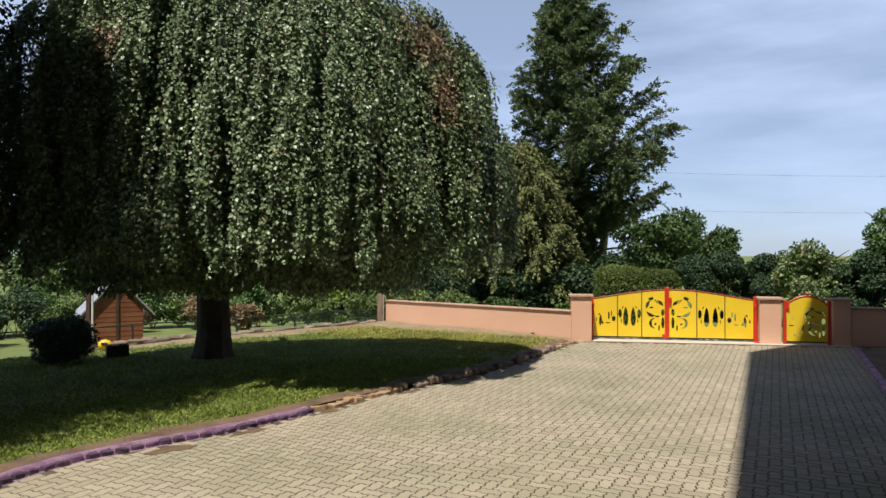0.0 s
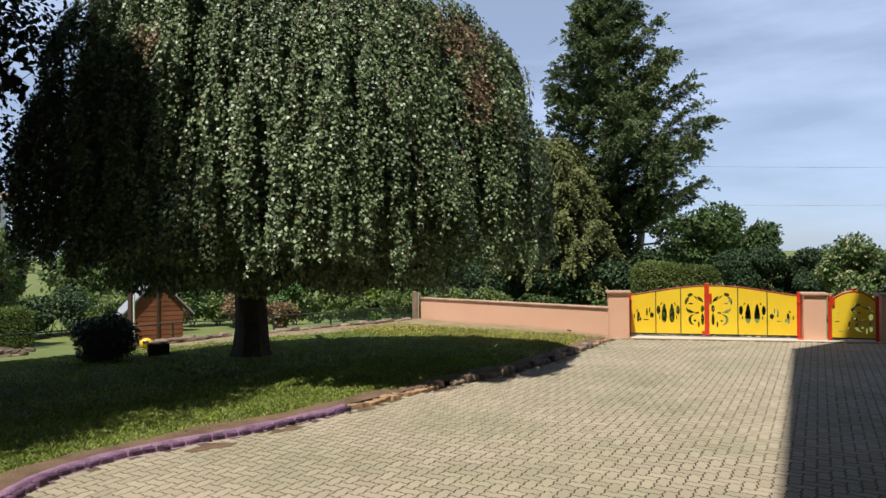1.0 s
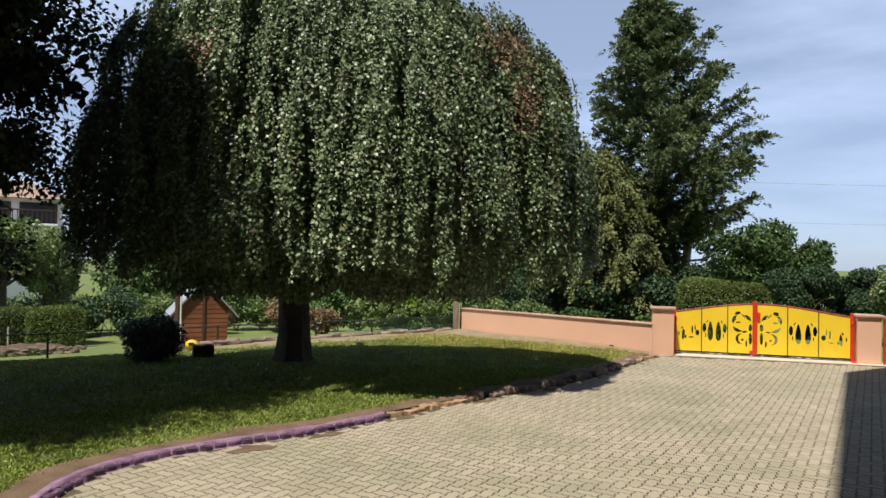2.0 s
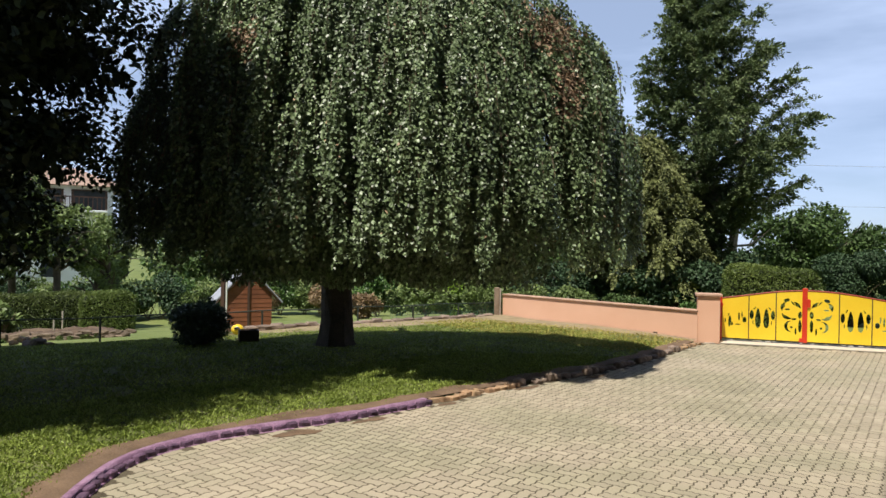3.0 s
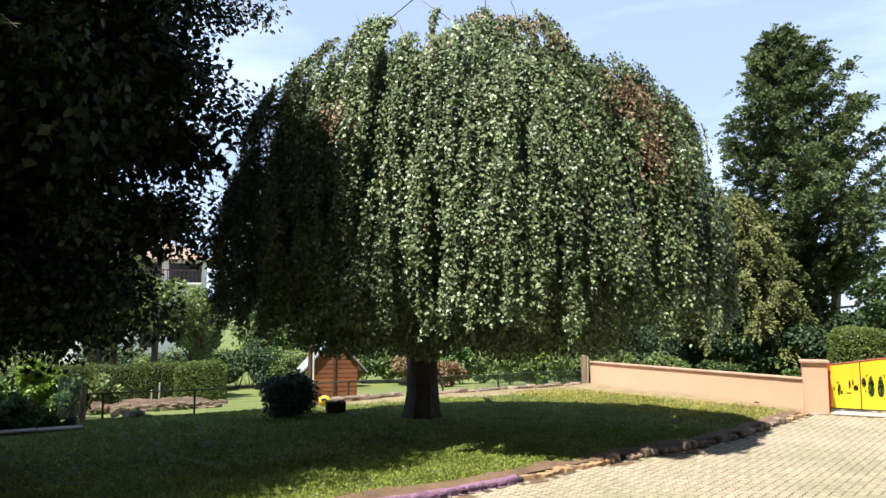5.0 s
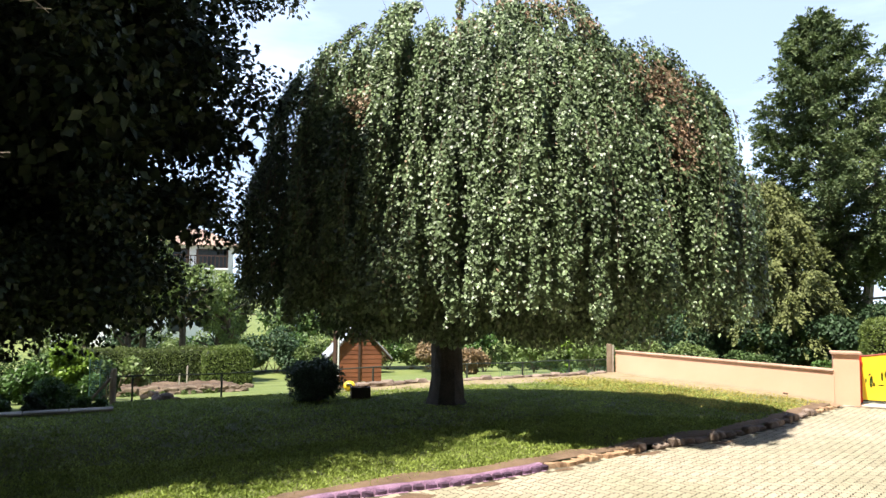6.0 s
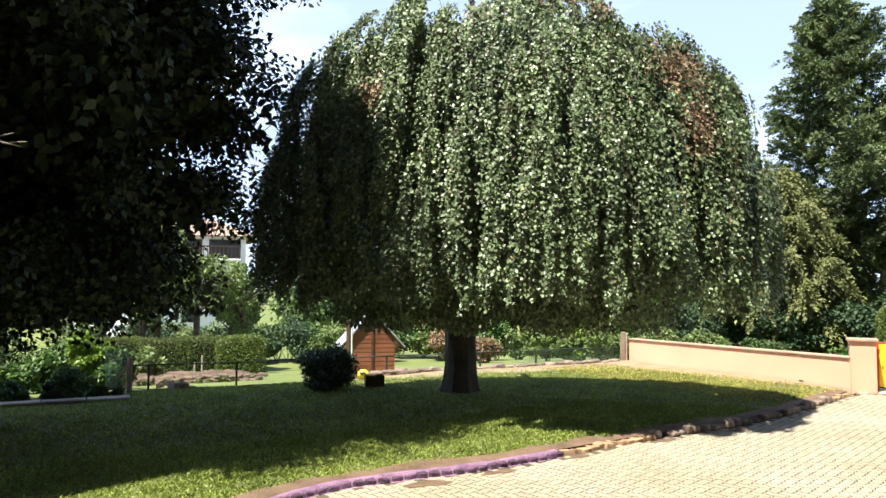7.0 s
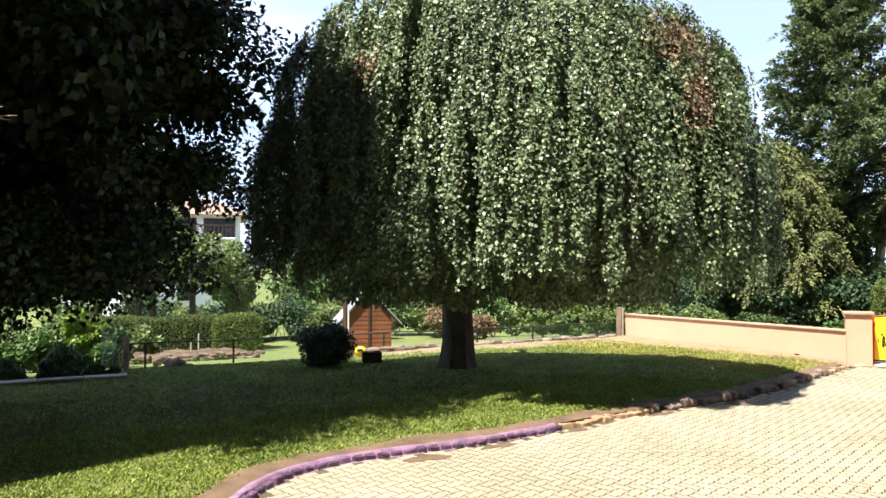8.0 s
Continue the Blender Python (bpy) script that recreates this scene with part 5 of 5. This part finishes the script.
def bed(x0, y0, x1, y1, h, depth, label):
    m, ln = line_frame((x0, y0, min(gz(x0, y0), gz(x1, y1))), (x1, y1))
    b = thing("raised_bed", m, label, "garden bed", "vegetable beds")
    stones = [rock_mesh("bed_stone", 0.17 + 0.04 * k, 0.18, h * 0.50 + 0.012 * k, M_BEDSTONE, k + 70) for k in range(5)]
    for course in range(2):
        x, i = 0.0, course
        while x < ln:
            k = (i * 7 + i // 3) % 5
            ob = part("bed_stone", stones[k], None, b)
            ob.matrix_basis = pose(x + 0.11, random.uniform(-0.05, 0.05) + 0.05 * course, random.uniform(-0.05, 0.0) + course * h * 0.42, random.uniform(-9, 9), random.uniform(-9, 9), random.uniform(-15, 15))
            x, i = x + 0.13 + 0.04 * k, i + 1
    ev, ef = [], []
    nu, nv = int(ln / 0.12), int(depth / 0.12)
    for v in range(nv + 1):
        for u in range(nu + 1):
            px, py = ln * u / nu, 0.06 + depth * v / nv
            q = m @ Vector((px, py, 0))
            rise = min(1.0, v / 2) * min(1.0, min(u, nu - u) / 2)
            furrow = 0.035 * math.sin(py * 11) + 0.07 * noise.noise((q.x * 2.3, q.y * 2.3, 3)) + 0.04 * noise.noise((q.x * 7, q.y * 7, 5))
            ev.append((px, py, max(gz(q.x, q.y) - m.translation.z - 0.05, -0.3) + (h + furrow) * rise))
    for v in range(nv):
        for u in range(nu):
            a_ = v * (nu + 1) + u
            ef.append((a_, a_ + 1, a_ + nu + 2, a_ + nu + 1))
    part("earth", mesh_from("earth", ev, ef, M_BEDEARTH, True), None, b)
    return b


bed(-12.9, 13.6, -10.35, 15.75, 0.22, 1.9, "stone edged vegetable bed with bare earth")
bed(-15.6, 16.1, -12.2, 18.9, 0.15, 3.8, "higher stone edged bed with bare earth and a few plants")
for i, (x, y, mt, rr, hh) in enumerate(((-13.55, 15.7, M_GARDENLEAF, 0.42, 0.42), (-12.1, 13.85, M_FAR, 0.3, 0.04), (-11.6, 14.2, M_HEDGE, 0.3, 0.05), (-11.1, 14.65, M_GARDENLEAF, 0.32, 0.04), (-10.7, 15.0, M_HEDGE, 0.25, 0.04))):
    bush("bed_plant", x, y, gz(x, y) + (0.25 if hh > 0.3 else 0.0), rr, rr, hh, 1500 if hh > 0.3 else 700, 0.12 if hh > 0.3 else 0.05, mt, "large-leaved pale green plant in the vegetable bed" if hh > 0.3 else "low weeds at the foot of the bed stones", 60 + i, 8, "plants in the beds")
for i, (x, y, h) in enumerate(((-12.9, 17.0, 0.5), (-13.15, 17.0, 0.3))):
    st = thing("plant_stake", pose(x, y, gz(x, y) + 0.2), "pale wooden plant stake standing in the bed", "stake", "plant stakes")
    part("stick", boxed(-0.017, 0.017, -0.017, 0.017, -0.2, h, 0.004), M_GARDENSTONE, st)

for i, (x, y, rr, hh, mt) in enumerate(((-11.95, 11.95, 0.42, 0.62, M_LIME), (-11.5, 12.0, 0.36, 0.40, M_BUSH), (-12.45, 11.5, 0.5, 0.40, M_BUSH), (-12.1, 11.1, 0.34, 0.30, M_BUSH),
                                          (-12.9, 11.0, 0.5, 0.34, M_BUSH), (-13.7, 10.6, 0.55, 0.38, M_BUSH), (-13.0, 12.6, 0.7, 0.6, M_FAR), (-14.6, 12.0, 0.9, 0.75, M_FAR))):
    bush("garden_bush", x, y, gz(x, y), rr, rr, hh, 3200, 0.10, mt, "bright lime broad-leaved bush behind the edging wall" if mt is M_LIME else "green broad-leaved bush behind the edging wall", 80 + i, 12, "bushes by the edging wall")
for i, (x, y, rr, hh) in enumerate(((-9.75, 10.15, 0.32, 0.16), (-10.2, 9.6, 0.36, 0.2), (-10.75, 9.2, 0.38, 0.22), (-11.3, 8.6, 0.4, 0.22), (-10.6, 10.2, 0.45, 0.3), (-11.6, 9.6, 0.5, 0.3))):
    bush("edging_plant", x, y, -0.06, rr, rr, hh, 2400, 0.07, M_DARKBUSH if i % 2 else M_BUSH, "low dark leafy plant behind the coping", 180 + i, 9, "plants by the edging wall", "plant")
for i, (x, y) in enumerate(((-11.5, 12.4), (-11.15, 12.2))):
    bush("tall_plant", x, y, gz(x, y), 0.16, 0.16, 0.52, 700, 0.11, M_FAR, "tall thin grey-green garden plant", 95 + i, 9, "tall plants by the netting", "plant")

# green wire netting by the corner post
m, ln = line_frame((-10.95, 11.45, -0.06), (-10.3, 11.3, -0.06))
nt = thing("netting_fence", m, "green wire netting on thin posts", "fence")
for x in (0.0, ln / 2, ln):
    part("post", boxed(x - 0.008, x + 0.008, -0.008, 0.008, -0.1, 0.80, 0.002), M_MESHWIRE, nt)
bm = bmesh.new()
for k in range(17):
    tube(bm, [(0, 0.02, 0.05 + k * 0.045), (ln, 0.02, 0.05 + k * 0.045)], [0.0018, 0.0018], 3, False)
x = 0.0
while x < ln:
    tube(bm, [(x, 0.02, 0.05), (x, 0.02, 0.78)], [0.0018, 0.0018], 3, False)
    x += 0.045
part("wire_mesh", bm, M_MESHWIRE, nt)

shrubs = [(-5.6, 30.0, 1.3, 0.85, M_GARDENLEAF), (-4.0, 28.0, 1.2, 0.8, M_LIME), (-2.6, 26.5, 1.2, 0.8, M_GARDENLEAF), (-1.5, 24.0, 1.0, 0.75, M_GARDENLEAF), (-8.6, 31.0, 1.0, 0.6, M_REDLEAF), (-20.5, 34.5, 1.8, 1.2, M_THUJA), (-23.0, 33.0, 1.8, 1.3, M_THUJA), (-26.5, 30.5, 1.9, 1.3, M_THUJA), (-24.5, 31.8, 1.7, 1.1, M_GARDENLEAF), (-29.0, 28.5, 1.9, 1.2, M_GARDENLEAF), (-19.0, 27.0, 0.9, 0.75, M_LIME)]
rsh = random.Random(9)
for k in range(21):
    az_, rg_ = radians(-43 + 1.9 * k), rsh.uniform(38.5, 42.5)
    shrubs.append((math.sin(az_) * rg_, math.cos(az_) * rg_, rsh.uniform(1.2, 1.7), rsh.uniform(0.85, 1.3), M_REDLEAF if k in (9, 10, 13) else (M_GARDENLEAF, M_FAR, M_GARDENLEAF, M_BUSH)[k % 4]))
for i, (x, y, rr, hh, mt) in enumerate(shrubs):
    bush("garden_shrub", x, y, gz(x, y), rr, rr * 0.8, hh, 3200, 0.16, mt, "reddish garden shrub beyond the grass" if mt is M_REDLEAF else "green garden shrub beyond the grass", 100 + i, 14, "shrubs beyond the grass")

for x, y, h in ((-24.3, 42.1, 1.55), (-18.9, 40.5, 1.5), (-18.2, 40.9, 1.7)):
    po = thing("white_pole", pose(x, y, gz(x, y)), "thin white pole standing in the garden", "pole", "garden poles")
    bm = bmesh.new()
    tube(bm, [(0, 0, -0.1), (0, 0, h)], [0.06 if y > 42 else 0.035] * 2, 8)
    part("pole_shaft", bm, M_POLE, po)

# small trees before the white house
for i, (x, y, h, r) in enumerate(((-22.6, 26.6, 7.5, 3.0), (-20.6, 29.3, 4.9, 1.4), (-24.6, 25.4, 5.8, 2.5), (-27.5, 23.0, 5.4, 2.0), (-19.6, 25.4, 5.6, 1.7), (-18.75, 27.4, 5.0, 1.35), (-21.4, 24.3, 5.2, 1.5))):
    round_tree("orchard_tree", x, y, gz(x, y), h, r, 9000 if i < 4 else 3600, 0.15, M_GARDENLEAF, "open garden tree with forked dark limbs", 120 + i, 0.17, None, 0.34, 30, "tree", 0.24)

# far belt of trees
random.seed(77)
cl = []
for k in range(150):
    a = radians(-75 + 135 * k / 149)
    d = random.uniform(75, 105)
    x, y = math.sin(a) * d, math.cos(a) * d
    if -46 < math.degrees(a) < -30:
        continue
    s = random.uniform(2.0, 3.6) * (0.45 if a > 0.1 else 1.0)
    for q in range(3):
        cl.append((x + random.gauss(0, 2), y + random.gauss(0, 2), -2 + s * (0.5 + 0.5 * q), s, s, s * 0.8))
woods = new("far_woods", leafy("far_woods", cl, 60000, 0.6, M_FAR))
tagged(woods, "distant belt of green trees", "woods", kind="stuff")


# ================= white house far behind the garden =================
def white_house():
    h = thing("white_house", pose(-38.05, 45.6, -2.0, 0, 0, 36), "white rendered two-storey house with orange tiled roof", "house")
    part("wall", boxed(-6, 6, 0, 9, -1, 8.0, 0.02), M_WHITE, h)
    bm = bmesh.new()
    vs = [bm.verts.new(q) for q in ((-6.8, -0.9, 8.0), (6.8, -0.9, 8.0), (6.8, 9.9, 8.0), (-6.8, 9.9, 8.0), (-3.5, 4.5, 9.7), (3.5, 4.5, 9.7))]
    for q in ((0, 1, 5, 4), (1, 2, 5), (2, 3, 4, 5), (3, 0, 4), (3, 2, 1, 0)):
        bm.faces.new([vs[i] for i in q])
    part("roof", bm, M_ROOFTILE, h, "orange clay tile hipped roof")
    for z in (1.2, 3.6):
        for x in (-4.2, -1.2, 1.8, 4.4):
            wn_ = part("window", boxed(x - 0.6, x + 0.6, -0.05, 0.05, z, z + 1.5, 0.01), M_WHITE, h)
            part("pane", boxed(x - 0.5, x + 0.5, -0.08, -0.055, z + 0.1, z + 1.4), M_GLASSDARK, wn_)
    bal = part("balcony", boxed(-5.6, 5.6, -1.4, -0.01, 6.05, 6.2, 0.02), M_WHITE, h)
    for i in range(38):
        x = -5.5 + 11 * i / 37
        part("baluster", boxed(x - 0.03, x + 0.03, -1.38, -1.33, 6.2, 7.1), M_DARKWOOD, bal)
    part("handrail", boxed(-5.6, 5.6, -1.42, -1.30, 7.1, 7.18), M_DARKWOOD, bal)
    ter = part("terrace", boxed(-6.2, -0.8, -3.2, -0.01, 1.2, 1.45, 0.02), M_WHITE, h)
    part("terrace_wall", boxed(-6.2, -0.8, -3.2, -3.0, -1.0, 1.19), M_WHITE, h)
    for i in range(19):
        x = -6.1 + 5.2 * i / 18
        part("baluster", boxed(x - 0.05, x + 0.05, -3.15, -3.05, 1.45, 2.45), M_WHITE, ter)
    part("handrail", boxed(-6.2, -0.8, -3.2, -3.0, 2.45, 2.65), M_WHITE, ter)
    # dark panels and panes painted as the shaded recess under the eaves
    for x in (-4.4, -1.5, 1.5, 4.4):
        sh = part("balcony_door", boxed(x - 1.2, x + 1.2, -0.06, 0.05, 6.2, 7.75, 0.01), M_DARKWOOD, h)
        part("pane", boxed(x - 1.05, x + 1.05, -0.09, -0.065, 6.3, 7.65), M_GLASSDARK, sh)
    return h


white_house()

# ================= overhead cables =================
def cable(pts_, label, radius=0.007, mat=None):
    t = thing("overhead_cable", Matrix.Identity(4), label, "cable", "overhead cables")
    bm = bmesh.new()
    tube(bm, pts_, [radius] * len(pts_), 4)
    part("wire", bm, mat or M_WIRE, t)


def sag(a, b, s, n=16):
    a, b = Vector(a), Vector(b)
    return [a.lerp(b, i / n) - Vector((0, 0, 4 * s * (i / n) * (1 - i / n))) for i in range(n + 1)]


cable(sag((4.0, 38.0, 6.6), (40.0, 38.0, 6.4), 0.4), "thin grey overhead cable above the road")
cable(sag((4.0, 38.0, 4.5), (40.0, 38.0, 4.4), 0.3), "thin grey overhead cable above the road")
cable(sag((-20.9, 21.5, 2.7), (1.7, 16.8, 15.1), 0.15), "dark cable rising over the weeping tree", 0.016, M_BLACK)

# ================= unseen building around and behind the camera, placed for its shade ===
BUILD_H = 14.2


def prism(bm, pts_, z0, z1):
    lo, hi = [bm.verts.new((x, y, z0)) for x, y in pts_], [bm.verts.new((x, y, z1)) for x, y in pts_]
    n = len(pts_)
    bm.faces.new(lo[::-1])
    bm.faces.new(hi)
    for k in range(n):
        bm.faces.new((lo[k], lo[(k + 1) % n], hi[(k + 1) % n], hi[k]))
    return bm


def main_building():
    h = thing("main_building", Matrix.Identity(4), "large unseen grey building, wings placed for the courtyard's shade, middle added to block sky light", "building")
    ax_, ay_ = 0.405, 0.914            # along the wing
    # wing on one side, with wide eaves added to cast the yard's shadow edge, its end wall set at a slant
    wing = [(4.9, 7.45), (4.9 - 13 * ax_, 7.45 - 13 * ay_), (14.5, -9.5), (15.5, 11.5)]
    part("wing_wall", prism(bmesh.new(), wing, -0.3, BUILD_H), M_HOUSE, h)
    edge = (3.07, 7.45)
    roof_a = [edge, (edge[0] - 14 * ax_, edge[1] - 14 * ay_), (15.0, -10.5), (edge[0] + 14 * 0.79, edge[1] + 14 * 0.615)]
    part("wing_roof", prism(bmesh.new(), roof_a, BUILD_H, BUILD_H + 0.25), M_ROOFTILE, h, "wide eaves added to cast the courtyard's shadow edge")
    # opposite wing, out of view, set to shade the lawn and part of the tree
    b0 = (-6.1, 3.60)
    wing_b = [b0, (b0[0] - 5.2 * ay_, b0[1] + 5.2 * ax_), (b0[0] - 5.2 * ay_ - 12 * ax_, b0[1] + 5.2 * ax_ - 12 * ay_), (b0[0] - 12 * ax_, b0[1] - 12 * ay_)]
    part("wing_wall", prism(bmesh.new(), wing_b, -0.3, 15.5), M_HOUSE, h)
    bm = bmesh.new()
    rv = [bm.verts.new((*p_, 15.5)) for p_ in wing_b]
    top_ = [bm.verts.new(((rv[0].co.x + rv[1].co.x) / 2, (rv[0].co.y + rv[1].co.y) / 2, 17.9)), bm.verts.new(((rv[2].co.x + rv[3].co.x) / 2, (rv[2].co.y + rv[3].co.y) / 2, 17.9))]
    for q in ((rv[0], rv[3], top_[1], top_[0]), (rv[1], top_[0], top_[1], rv[2]), (rv[0], top_[0], rv[1]), (rv[3], rv[2], top_[1]), tuple(rv)):
        bm.faces.new(q)
    part("wing_roof", bm, M_ROOFTILE, h, "tiled gable roof")
    # middle part, added out of view to block sky light from behind
    mid = [(-7.9, -2.2), (-10.5, -10.5), (3.0, -10.5), (0.3, -2.9)]
    part("sky_block_wall", prism(bmesh.new(), mid, -0.3, 11.5), M_HOUSE, h)
    part("sky_block_roof", prism(bmesh.new(), mid, 11.5, 11.75), M_ROOFTILE, h, "tiled roof")
    for zf in (1.0, 4.3, 7.6):
        for k in range(3):
            x = -6.6 + 2.4 * k
            wn_ = part("window", boxed(x - 0.55, x + 0.55, -2.42 - 0.0, -2.2, zf, zf + 1.6, 0.01, m=Matrix.Translation((0, -0.08 * (k + 0.2), 0))), M_WHITE, h)
            part("pane", boxed(x - 0.45, x + 0.45, -2.19, -2.17, zf + 0.1, zf + 1.5, m=Matrix.Translation((0, -0.08 * (k + 0.2), 0))), M_GLASSDARK, wn_)
    return h


main_building()

# ================= paving =================
# herringbone of small beige pavers, turned to run along the house
PAV_TURN, PW, GAP = radians(-25.0), 0.105, 0.009


def paver_outline():
    """The zigzag outline of an interlocking paver, two units long and one wide, anticlockwise."""
    a = 0.0095
    pts_ = []
    for (x0, y0), (dx, dy) in (((0, 0), (1, 0)), ((1, 0), (1, 0)), ((2, 0), (0, 1)), ((2, 1), (-1, 0)), ((1, 1), (-1, 0)), ((0, 1), (0, -1))):
        for s_, o in ((0.0, 0.0), (0.38, a), (0.62, -a)):
            pts_.append(((x0 + dx * s_ - 1) * PW - dy * o, (y0 + dy * s_ - 0.5) * PW + dx * o))
    return pts_


def inset(pts_, w):
    res = []
    for k, p_ in enumerate(pts_):
        p0, p1 = Vector(pts_[k - 1]), Vector(pts_[(k + 1) % len(pts_)])
        p_ = Vector(p_)
        d0, d1 = (p_ - p0).normalized(), (p1 - p_).normalized()
        n_ = Vector((-d0.y - d1.y, d0.x + d1.x))
        n_ = n_ / max(0.5, n_.length_squared / 2)
        res.append(p_ + n_ * w)
    return res


OUT = paver_outline()
NO = len(OUT)


def paver_verts():
    """Worn top and sloping edge of one paver."""
    return [(q.x, q.y, 0.0) for q in inset(OUT, GAP / 2 + 0.003)] + [(q.x, q.y, -0.006) for q in inset(OUT, GAP / 2)]


PAVER_FACES = [tuple(range(NO))] + [(NO + k, NO + (k + 1) % NO, (k + 1) % NO, k) for k in range(NO)]
PAVER_VERTS = paver_verts()
PAVER_ARRAY = np.array(PAVER_VERTS).T


def on_yard(x, y):
    if y < -2.2 or x > 11.5 or (y < 7.6 and x > 4.8 + (y - 7.45) * 0.443):
        return False
    if x < kerb_x(y) + 0.10:
        return False
    lim = 15.56 + (x - 2.95) * (14.62 - 15.56) / (8.42 - 2.95)
    return y < lim - 0.06


ct, st_ = math.cos(PAV_TURN), math.sin(PAV_TURN)
cells = []
u0 = PW
for i in range(-150, 150):
    for j in range(-150, 150):
        # a horizontal and an upright paver in each step of the 90-degree herringbone
        k = (i - j) % 4
        if k == 0:
            cx, cy, turned = (i + 1.0) * u0, (j + 0.5) * u0, False
        elif k == 2:
            cx, cy, turned = (i + 0.5) * u0, (j + 0.0) * u0, True
        else:
            continue
        x, y = 4.0 + cx * ct - cy * st_, 8.0 + cx * st_ + cy * ct
        if on_yard(x, y):
            cells.append((x, y, turned))
flat_me = mesh_from("paver", PAVER_VERTS, PAVER_FACES, M_PAVER)
near_n = 0
vs, fs = [], []
cells.sort(key=lambda c: (c[0] - 0.6) ** 2 * 0.5 + (c[1] - 5.4) ** 2)
for idx, (x, y, turned) in enumerate(cells):
    rz = math.degrees(PAV_TURN) + (90 if turned else 0)
    dz = 0.001 * noise.noise((x * 3, y * 3, 0)) + random.uniform(-0.0006, 0.0006)
    if idx < 300:
        ob = part("paver", flat_me, None, pavement)
        ob.matrix_basis = pose(x, y, dz, random.uniform(-0.3, 0.3), random.uniform(-0.3, 0.3), rz + random.uniform(-0.7, 0.7))
    else:
        mm = pose(x, y, dz, random.uniform(-0.3, 0.3), random.uniform(-0.3, 0.3), rz + random.uniform(-0.7, 0.7))
        b = len(vs)
        vs += (np.array(mm)[:3, :3] @ PAVER_ARRAY + np.array(mm)[:3, 3:]).T.tolist()
        fs += [tuple(q + b for q in f_) for f_ in PAVER_FACES]
field = part("paver_field", mesh_from("paver_field", vs, fs, M_PAVER_FAR), None, pavement)
field["kind"] = "stuff"
